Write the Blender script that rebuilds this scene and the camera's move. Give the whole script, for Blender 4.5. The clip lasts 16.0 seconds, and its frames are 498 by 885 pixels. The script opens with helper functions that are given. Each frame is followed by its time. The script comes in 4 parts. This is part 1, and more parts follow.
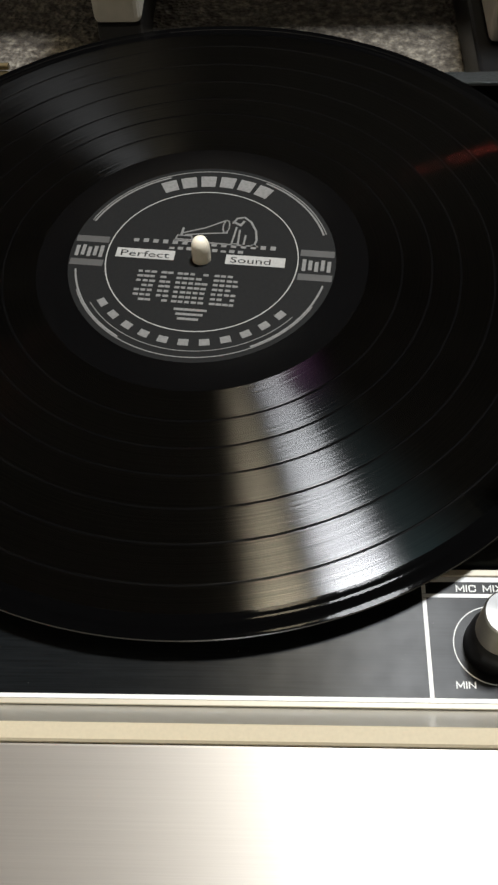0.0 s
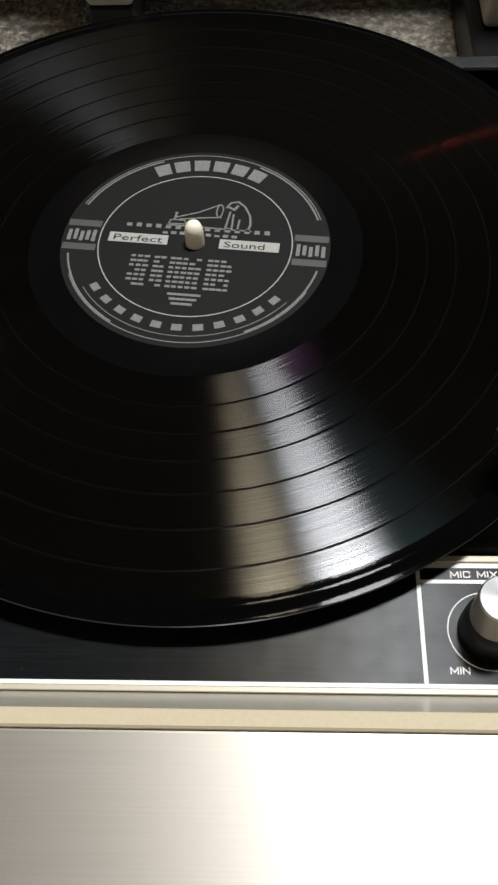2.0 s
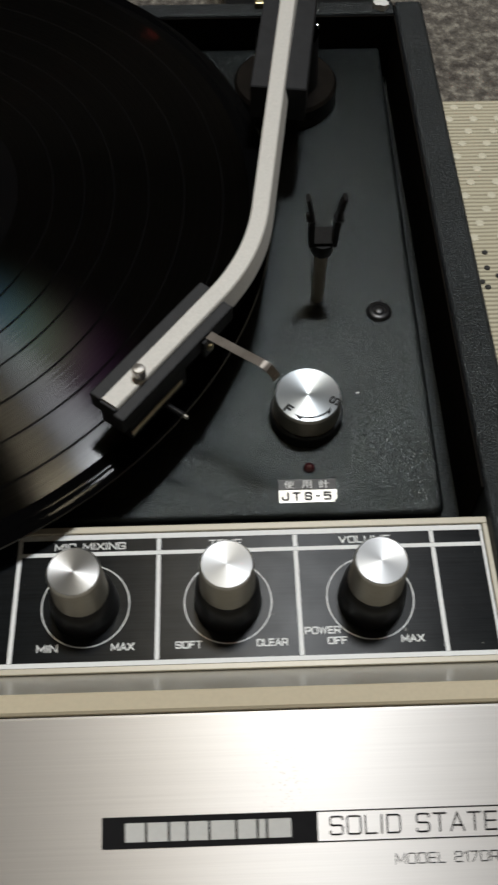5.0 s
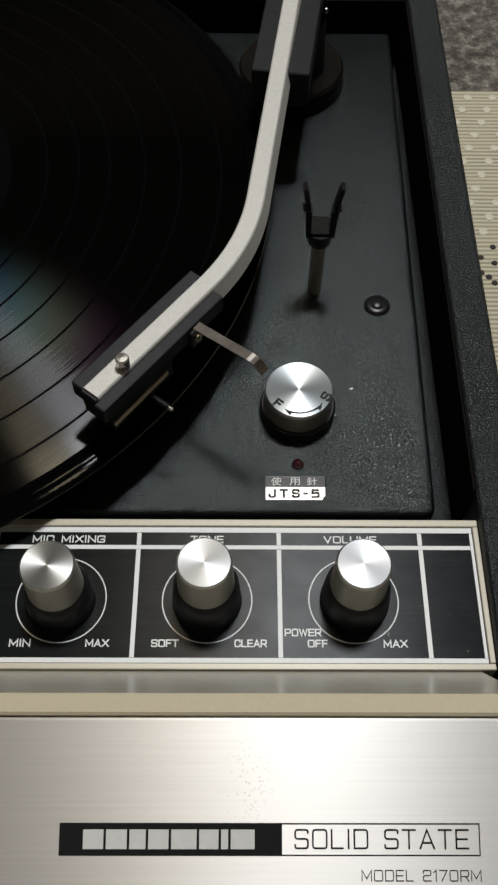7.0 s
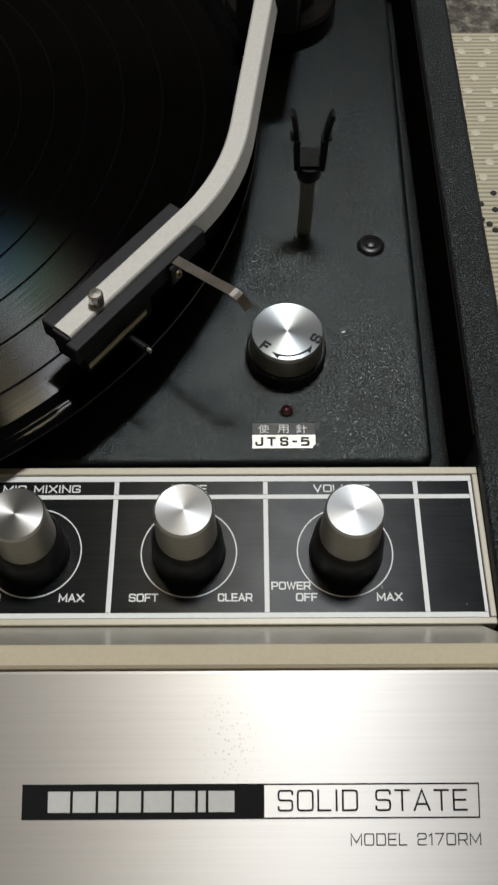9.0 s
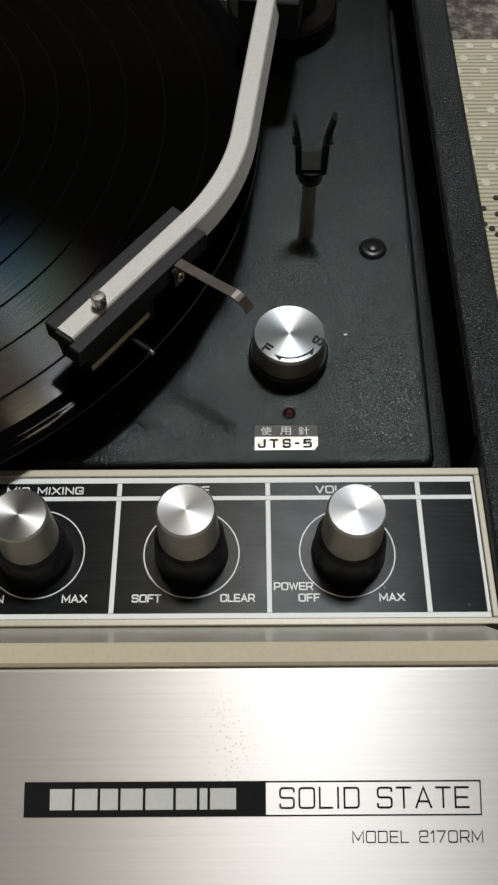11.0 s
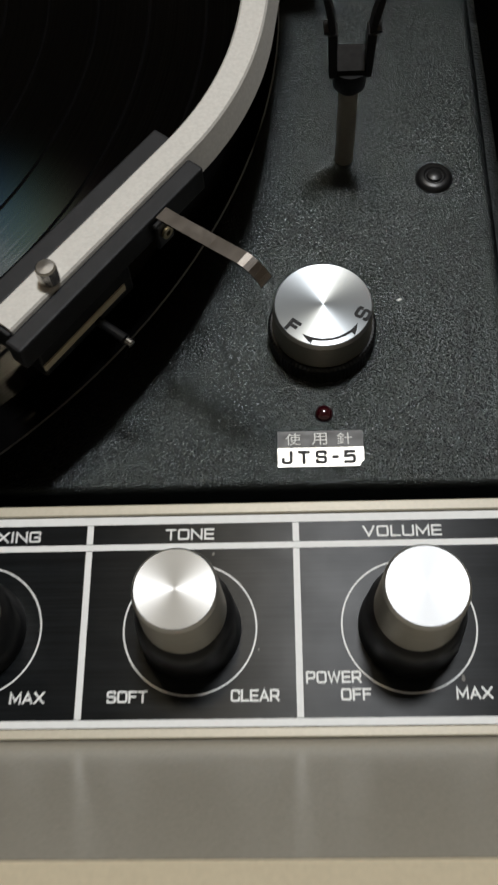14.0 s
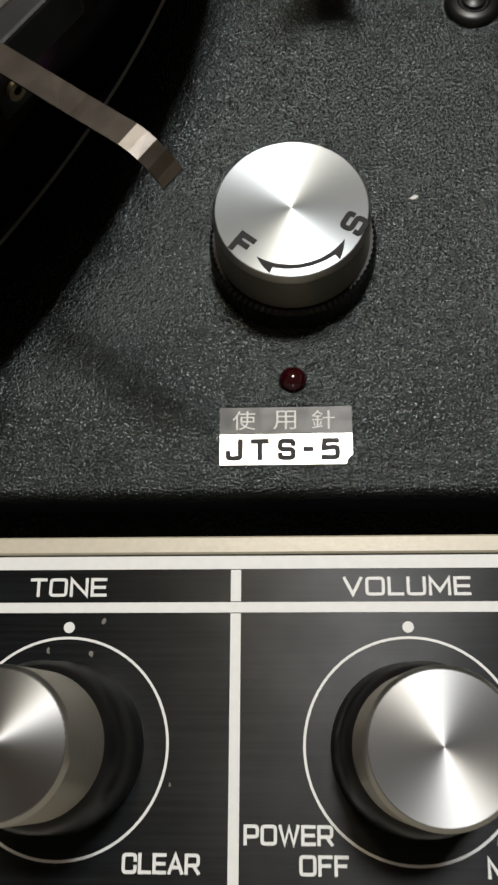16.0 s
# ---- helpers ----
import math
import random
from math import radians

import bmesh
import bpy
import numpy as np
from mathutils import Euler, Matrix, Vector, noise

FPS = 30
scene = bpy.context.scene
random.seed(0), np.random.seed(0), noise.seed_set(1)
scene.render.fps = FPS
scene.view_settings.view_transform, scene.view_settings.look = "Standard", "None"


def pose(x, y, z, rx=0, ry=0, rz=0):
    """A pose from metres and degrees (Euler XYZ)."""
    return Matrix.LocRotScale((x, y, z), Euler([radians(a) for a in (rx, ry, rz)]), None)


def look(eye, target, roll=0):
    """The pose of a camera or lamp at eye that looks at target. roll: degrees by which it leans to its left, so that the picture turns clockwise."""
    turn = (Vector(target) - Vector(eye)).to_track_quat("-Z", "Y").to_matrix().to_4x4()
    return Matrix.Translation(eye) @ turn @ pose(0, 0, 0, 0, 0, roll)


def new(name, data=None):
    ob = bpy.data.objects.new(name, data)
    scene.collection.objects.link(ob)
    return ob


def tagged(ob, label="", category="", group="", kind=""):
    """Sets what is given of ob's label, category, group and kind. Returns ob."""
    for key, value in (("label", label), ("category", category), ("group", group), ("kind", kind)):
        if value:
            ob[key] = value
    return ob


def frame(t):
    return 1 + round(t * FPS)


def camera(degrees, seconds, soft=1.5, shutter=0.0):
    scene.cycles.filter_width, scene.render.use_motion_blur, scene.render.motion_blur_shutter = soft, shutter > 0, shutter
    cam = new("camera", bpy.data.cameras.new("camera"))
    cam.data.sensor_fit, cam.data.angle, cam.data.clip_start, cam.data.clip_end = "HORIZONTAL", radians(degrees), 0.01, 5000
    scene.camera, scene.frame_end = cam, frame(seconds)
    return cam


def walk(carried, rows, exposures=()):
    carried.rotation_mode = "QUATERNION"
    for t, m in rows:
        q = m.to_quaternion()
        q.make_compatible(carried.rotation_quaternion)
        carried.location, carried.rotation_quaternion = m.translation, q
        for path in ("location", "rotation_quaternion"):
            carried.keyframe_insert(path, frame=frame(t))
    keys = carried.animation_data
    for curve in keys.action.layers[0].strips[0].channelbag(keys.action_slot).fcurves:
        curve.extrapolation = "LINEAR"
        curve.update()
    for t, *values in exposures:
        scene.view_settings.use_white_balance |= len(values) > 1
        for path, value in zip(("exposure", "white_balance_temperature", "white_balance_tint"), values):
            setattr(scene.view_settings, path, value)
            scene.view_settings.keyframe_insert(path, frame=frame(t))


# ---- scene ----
# The place: an old portable record player, its lid off, on a mat on a carpet.
# x runs along the player's front, y to its back, z up; z = 0 is the motor deck.
cam = camera(29.34, 16.0, soft=2.5, shutter=0.5)
ROWS = [
    (0, -0.1245, -0.1559, 0.2737, 34.20, 2.09, 1.51),
    (0.5, -0.1268, -0.1552, 0.2742, 33.85, 2.07, 1.31),
    (1, -0.1269, -0.1558, 0.2748, 33.63, 1.61, 1.41),
    (1.5, -0.1287, -0.1555, 0.2710, 33.72, 1.31, 1.37),
    (2, -0.1256, -0.1560, 0.2718, 33.54, 1.57, 1.28),
    (2.5, -0.1152, -0.1591, 0.2712, 33.60, 1.35, 0.44),
    (3, -0.1025, -0.1612, 0.2734, 33.48, 1.01, -0.19),
    (3.5, -0.0815, -0.1632, 0.2687, 33.88, 0.20, -1.27),
    (4, -0.0572, -0.1556, 0.2642, 32.53, -0.05, -1.67),
    (4.5, -0.0403, -0.1510, 0.2574, 32.14, -0.20, -1.90),
    (5, -0.0252, -0.1498, 0.2558, 32.01, -0.28, -1.90),
    (5.2, -0.0189, -0.1493, 0.2539, 31.82, -0.18, -1.85),
    (7.5, -0.0159, -0.1437, 0.2484, 31.03, -0.37, 0.26),
    (8, -0.0140, -0.1430, 0.2399, 30.63, 0.07, 0.21),
    (8.5, -0.0142, -0.1400, 0.2304, 30.27, -0.17, -0.09),
    (9, -0.0126, -0.1434, 0.2319, 29.87, -0.21, -0.31),
    (9.2, -0.0133, -0.1439, 0.2311, 29.69, -0.64, -0.38),
    (11.5, -0.0114, -0.1463, 0.2320, 30.65, 0.32, -0.33),
    (12, -0.0118, -0.1468, 0.2337, 30.72, 0.33, -0.47),
    (12.5, -0.0127, -0.1439, 0.2338, 29.95, 0.44, -0.41),
    (13, -0.0132, -0.1391, 0.2238, 29.81, 0.80, -0.26),
    (13.5, -0.0122, -0.1099, 0.1949, 27.01, 1.55, -0.19),
    (14, -0.0088, -0.0912, 0.1791, 25.34, 2.42, -0.23),
    (14.5, -0.0076, -0.0731, 0.1599, 24.68, 2.35, -0.15),
    (15, 0.0003, -0.0625, 0.1455, 23.19, 2.34, -0.19),
    (15.5, 0.0022, -0.0542, 0.1316, 19.84, 3.02, 0.09),
    (16, 0.0018, -0.0485, 0.1214, 18.04, 3.64, 0.35),
]
walk(cam, [(t, pose(x, y, z, rx, ry, rz)) for t, x, y, z, rx, ry, rz in ROWS],
     [(0.0, 0.27, 6450, 10), (2.3, 0.19, 6450, 10), (3.5, -0.18, 6500, 10), (4.5, -0.53, 6400, 10), (7.5, -0.57, 6400, 10), (12.5, -0.57, 6350, 10),
      (13.3, -0.57, 6350, 10), (14.0, -0.57, 6450, 11), (14.5, -0.44, 6700, 12), (15.0, -0.38, 6750, 12), (16.0, -0.40, 6750, 11)])

# ---- world and light ----
world = bpy.data.worlds.new("world")
scene.world = world
world.use_nodes = True
world.node_tree.nodes["Background"].inputs["Color"].default_value = (1.0, 0.93, 0.82, 1)
world.node_tree.nodes["Background"].inputs["Strength"].default_value = 0.02
GROUND = -0.080
LAMP = Vector((0.115, 0.42, 1.57))


def area_lamp(name, at, target, size, watts, colour):
    data = bpy.data.lights.new(name, "AREA")
    data.shape, data.size, data.energy, data.color = "DISK", size, watts, colour
    ob = new(name, data)
    ob.matrix_world = look(at, target)
    return ob


area_lamp("ceiling_lamp_light", LAMP, LAMP - Vector((0, 0, 1)), 0.20, 30.0, (0.96, 0.985, 1.0))
area_lamp("side_lamp_light", LAMP + Vector((-0.205, 0.0, 0.01)), LAMP + Vector((-0.205, 0, -1)), 0.15, 6.0, (1.0, 0.86, 0.60))


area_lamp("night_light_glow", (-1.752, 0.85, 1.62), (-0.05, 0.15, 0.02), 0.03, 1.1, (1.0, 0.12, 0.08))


# ---- materials ----
class Nodes:
    """A small builder of node materials."""

    def __init__(self, name):
        self.mat = bpy.data.materials.new(name)
        self.mat.use_nodes = True
        self.tree = self.mat.node_tree
        self.bsdf = self.tree.nodes["Principled BSDF"]

    def node(self, kind, **sets):
        n = self.tree.nodes.new(kind)
        for k, v in sets.items():
            n.inputs[k.replace("_", " ")].default_value = v
        return n

    def link(self, a, b):
        self.tree.links.new(a, b)

    def set(self, **sets):
        for k, v in sets.items():
            self.bsdf.inputs[k.replace("_", " ")].default_value = v
        return self

    def coords(self, scale=(1, 1, 1)):
        tc = self.node("ShaderNodeTexCoord")
        mp = self.node("ShaderNodeMapping", Scale=scale)
        self.link(tc.outputs["Object"], mp.inputs["Vector"])
        return mp.outputs["Vector"]

    def noise(self, scale, stretch=(1, 1, 1), detail=3.0, rough=0.5):
        n = self.node("ShaderNodeTexNoise", Scale=scale, Detail=detail, Roughness=rough)
        self.link(self.coords(stretch), n.inputs["Vector"])
        return n.outputs["Fac"]

    def ramp(self, fac, stops):
        r = self.node("ShaderNodeValToRGB")
        els = r.color_ramp.elements
        while len(els) < len(stops):
            els.new(0.5)
        for e, (p, c) in zip(els, stops):
            e.position, e.color = p, (*c, 1) if len(c) == 3 else c
        self.link(fac, r.inputs["Fac"])
        return r.outputs["Color"]

    def mapped(self, fac, lo, hi, a=0.3, b=0.7):
        m = self.node("ShaderNodeMapRange")
        for k, v in (("From Min", a), ("From Max", b), ("To Min", lo), ("To Max", hi)):
            m.inputs[k].default_value = v
        self.link(fac, m.inputs["Value"])
        return m.outputs["Result"]

    def mix(self, fac, a, b, mode="MIX"):
        m = self.tree.nodes.new("ShaderNodeMix")
        m.data_type, m.blend_type = "RGBA", mode
        for sock, v in ((m.inputs[0], fac), (m.inputs[6], a), (m.inputs[7], b)):
            if isinstance(v, (tuple, float, int)):
                sock.default_value = v if not isinstance(v, tuple) or len(v) == 4 else (*v, 1)
            else:
                self.link(v, sock)
        return m.outputs[2]

    def bump(self, height, strength, distance, under=None):
        b = self.node("ShaderNodeBump", Strength=strength, Distance=distance)
        self.link(height, b.inputs["Height"])
        if under is not None:
            self.link(under, b.inputs["Normal"])
        self.link(b.outputs["Normal"], self.bsdf.inputs["Normal"])
        return b.outputs["Normal"]

    def to(self, out, name):
        self.link(out, self.bsdf.inputs[name])
        return self

    def grain_across(self, axis):
        """Widens the gloss along one axis of the object, as fine scratches at right angles to it do."""
        v = self.node("ShaderNodeVectorTransform")
        v.convert_from, v.convert_to = "OBJECT", "WORLD"
        v.inputs["Vector"].default_value = axis
        self.link(v.outputs["Vector"], self.bsdf.inputs["Tangent"])

    def grain_round(self):
        """Widens the gloss along the radius from the object's z axis, as turned rings and grooves do."""
        tc = self.node("ShaderNodeTexCoord")
        flat = self.node("ShaderNodeVectorMath")
        flat.operation = "MULTIPLY"
        flat.inputs[1].default_value = (1, 1, 0)
        v = self.node("ShaderNodeVectorTransform")
        v.convert_from, v.convert_to = "OBJECT", "WORLD"
        self.link(tc.outputs["Object"], flat.inputs[0])
        self.link(flat.outputs["Vector"], v.inputs["Vector"])
        self.link(v.outputs["Vector"], self.bsdf.inputs["Tangent"])


def plain(name, colour, rough=0.5, metal=0.0, vary=0.12, scale=120.0, bump=0.0, bump_scale=900.0, gloss=0.5):
    m = Nodes(name)
    m.set(Specular_IOR_Level=gloss)
    dark = tuple(c * (1 - vary) for c in colour)
    light = tuple(min(1, c * (1 + vary)) for c in colour)
    m.to(m.ramp(m.noise(scale), [(0.3, dark), (0.7, light)]), "Base Color")
    m.to(m.mapped(m.noise(scale * 2.3), rough * 0.93, min(1, rough * 1.08)), "Roughness")
    m.set(Metallic=metal)
    if bump:
        m.bump(m.noise(bump_scale), 1.0, bump)
    return m.mat


def leatherette(name, base, depth, rough, gloss, scale=3000.0):
    """Pressed grain: close little domes with uneven creases between them, worn in large soft patches."""
    m = Nodes(name)
    m.set(Specular_IOR_Level=gloss, Specular_Tint=(0.90, 1.0, 0.99, 1))
    domes = m.node("ShaderNodeTexVoronoi", Scale=scale, Randomness=1.0)
    domes.feature = "SMOOTH_F1"
    m.link(m.coords(), domes.inputs["Vector"])
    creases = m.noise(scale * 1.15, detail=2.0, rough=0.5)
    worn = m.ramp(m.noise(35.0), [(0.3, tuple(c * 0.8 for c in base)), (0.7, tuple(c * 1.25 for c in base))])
    # shaded creases and lit dome tops are put into the colour, along with the bump
    grain_shade = m.ramp(creases, [(0.42, (0.12, 0.12, 0.12)), (0.66, (3.4, 3.4, 3.4))])
    m.to(m.mix(1.0, worn, grain_shade, "MULTIPLY"), "Base Color")
    m.to(m.mapped(m.noise(48.0), rough * 0.85, rough * 1.15), "Roughness")
    first = m.bump(domes.outputs["Distance"], 0.7, depth)
    m.bump(creases, 0.9, depth * 1.3, first)
    return m.mat


def brushed_plate(name, base, rough, aniso, metal, axis, stretch, streak=0.1, gloss=0.5, smudge=0.13):
    m = Nodes(name)
    lines = m.noise(1.0, stretch, detail=4.0, rough=0.7)
    m.to(m.ramp(lines, [(0.3, tuple(c * (1 - streak) for c in base)), (0.7, tuple(min(1, c * (1 + streak)) for c in base))]), "Base Color")
    m.set(Roughness=rough)
    m.set(Metallic=metal, Anisotropic=aniso)
    m.to(m.mapped(m.noise(90.0, detail=4.0, rough=0.65), gloss * (1 - smudge), gloss * (1 + smudge * 1.2)), "Specular IOR Level")
    m.grain_across(axis)
    return m.mat


def spun(name, base, rough, aniso, metal=1.0):
    m = Nodes(name)
    m.set(Metallic=metal, Anisotropic=aniso, Roughness=rough, Base_Color=(*base, 1))
    m.grain_round()
    return m.mat


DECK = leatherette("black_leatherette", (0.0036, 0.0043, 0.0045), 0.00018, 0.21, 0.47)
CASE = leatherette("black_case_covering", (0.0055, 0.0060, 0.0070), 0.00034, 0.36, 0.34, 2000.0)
def worn_plate():
    """Brushed along x, with soft stains and clusters of small pits."""
    m = Nodes("brushed_aluminium")
    lines = m.noise(1.0, (14, 1700, 1700), detail=4.0, rough=0.7)
    col = m.ramp(lines, [(0.3, (0.70, 0.672, 0.645)), (0.7, (0.765, 0.737, 0.708))])
    soft = m.mapped(m.noise(28.0, (0.5, 1, 1), detail=3.0), 0.0, 0.10)
    col = m.mix(soft, col, (0.60, 0.57, 0.54))
    pits = m.node("ShaderNodeTexVoronoi", Scale=1150.0)
    m.link(m.coords(), pits.inputs["Vector"])
    dots = m.mapped(pits.outputs["Distance"], 1.0, 0.0, 0.16, 0.30)
    # the pits lie in one upright patch above the name badge
    spot = m.node("ShaderNodeMapping", Scale=(1 / 0.006, 1 / 0.010, 0.0), Location=(0.0155 / 0.006, 0.0125 / 0.010, 0.0))
    m.link(m.coords(), spot.inputs["Vector"])
    far = m.node("ShaderNodeVectorMath")
    far.operation = "LENGTH"
    m.link(spot.outputs["Vector"], far.inputs[0])
    where = m.mapped(far.outputs["Value"], 0.62, 0.0, 0.1, 1.2)
    both = m.node("ShaderNodeMath")
    both.operation = "MULTIPLY"
    m.link(dots, both.inputs[0])
    m.link(where, both.inputs[1])
    m.to(m.mix(both.outputs[0], col, (0.42, 0.37, 0.34)), "Base Color")
    m.set(Metallic=1.0, Anisotropic=0.45, Roughness=0.58)
    m.grain_across((0, 1, 0))
    # finer scratches on top give a second, tighter streak
    fine = m.tree.nodes.new("ShaderNodeBsdfPrincipled")
    fine.inputs["Metallic"].default_value, fine.inputs["Anisotropic"].default_value, fine.inputs["Roughness"].default_value = 1.0, 0.88, 0.44
    for name in ("Base Color", "Tangent"):
        m.link(m.bsdf.inputs[name].links[0].from_socket, fine.inputs[name])
    mixed = m.tree.nodes.new("ShaderNodeMixShader")
    mixed.inputs[0].default_value = 0.68
    m.link(m.bsdf.outputs[0], mixed.inputs[1])
    m.link(fine.outputs[0], mixed.inputs[2])
    m.link(mixed.outputs[0], m.tree.nodes["Material Output"].inputs["Surface"])
    return m.mat


ALU = worn_plate()
PANEL = brushed_plate("black_brushed_panel", (0.0058, 0.0068, 0.0076), 0.33, 0.75, 0.0, (0, 1, 0), (40, 2200, 2200), 0.6, 0.12, 0.2)
LIP = plain("silver_cream_trim", (0.44, 0.40, 0.31), 0.42, 0.05, 0.05, 1400.0)
CREAM = plain("yellowed_cream_plastic", (0.54, 0.47, 0.335), 0.42, 0.0, 0.04, 1200.0)
RAMP = plain("grey_cream_plastic", (0.32, 0.30, 0.25), 0.24, 0.0, 0.05, 1500.0, 0.00007, 900.0)
PRINT = plain("white_print", (0.62, 0.62, 0.595), 0.5, 0.0, 0.03, 900.0, gloss=0.3)
PANEL_PRINT = plain("bare_white_metal_print", (0.67, 0.68, 0.67), 0.5, 0.0, 0.03, 900.0)
LABEL_LIGHT = plain("pale_label_print", (0.30, 0.30, 0.29), 0.55, 0.0, 0.1, 900.0, gloss=0.2)
INK = plain("black_ink", (0.012, 0.012, 0.013), 0.5, 0.0, 0.1, 500.0, gloss=0.15)
KNOB_TOP = spun("spun_aluminium", (0.218, 0.220, 0.221), 0.41, 0.865)
SPEED_TOP = spun("spun_aluminium_bright", (0.42, 0.447, 0.465), 0.42, 0.845)
KNOB_SIDE = brushed_plate("knob_side_aluminium", (0.40, 0.375, 0.32), 0.4, 0.6, 1.0, (0, 0, 1), (300, 300, 2500), 0.08)
BLACK = plain("black_plastic", (0.006, 0.006, 0.0065), 0.35, 0.0, 0.2, 300.0, gloss=0.3)
MATT = plain("matt_black_paint", (0.012, 0.0125, 0.014), 0.5, 0.0, 0.2, 260.0, 0.00002, 1800.0, 0.25)
ARM = plain("silver_hammered_paint", (0.50, 0.485, 0.45), 0.5, 0.15, 0.07, 1400.0, 0.00004, 1900.0)
CHROME = plain("chrome", (0.62, 0.60, 0.57), 0.24, 1.0, 0.01, 90.0)
DULL = plain("dull_steel", (0.30, 0.27, 0.24), 0.25, 1.0, 0.03, 200.0)
STEEL = plain("grey_steel_post", (0.34, 0.32, 0.27), 0.36, 0.55, 0.05, 600.0)
WORN = plain("worn_black_plastic", (0.009, 0.0085, 0.008), 0.5, 0.0, 0.4, 700.0, gloss=0.08)
UMBER = plain("dark_brown_plastic", (0.0050, 0.0040, 0.0032), 0.30, 0.0, 0.3, 200.0, gloss=0.16)
TURNED = plain("turned_edge_aluminium", (0.56, 0.55, 0.52), 0.38, 1.0, 0.02, 300.0)
BRASS = plain("old_brass", (0.26, 0.21, 0.12), 0.36, 1.0, 0.15, 500.0)
IVORY = plain("ivory_plastic", (0.88, 0.82, 0.68), 0.35, 0.0, 0.05, 300.0)
WHITE = plain("grey_white_plastic", (0.42, 0.40, 0.35), 0.45, 0.0, 0.08, 80.0)
SILVER_PRINT = plain("silver_label_print", (0.15, 0.15, 0.147), 0.55, 0.0, 0.15, 900.0, gloss=0.2)
PAPER = plain("dark_label_paper", (0.0066, 0.0070, 0.0072), 0.65, 0.0, 0.12, 700.0, gloss=0.12)
VINYL = plain("gloss_vinyl", (0.002, 0.002, 0.0022), 0.15, 0.0, 0.1, 500.0, gloss=0.10)
BEAD = plain("polished_vinyl_edge", (0.0015, 0.0015, 0.0016), 0.055, 0.0, 0.1, 500.0, 0.00003, 220.0, gloss=0.016)
RIM_GLOSS = plain("polished_vinyl_rim", (0.002, 0.002, 0.0022), 0.20, 0.0, 0.1, 500.0, gloss=1.0)


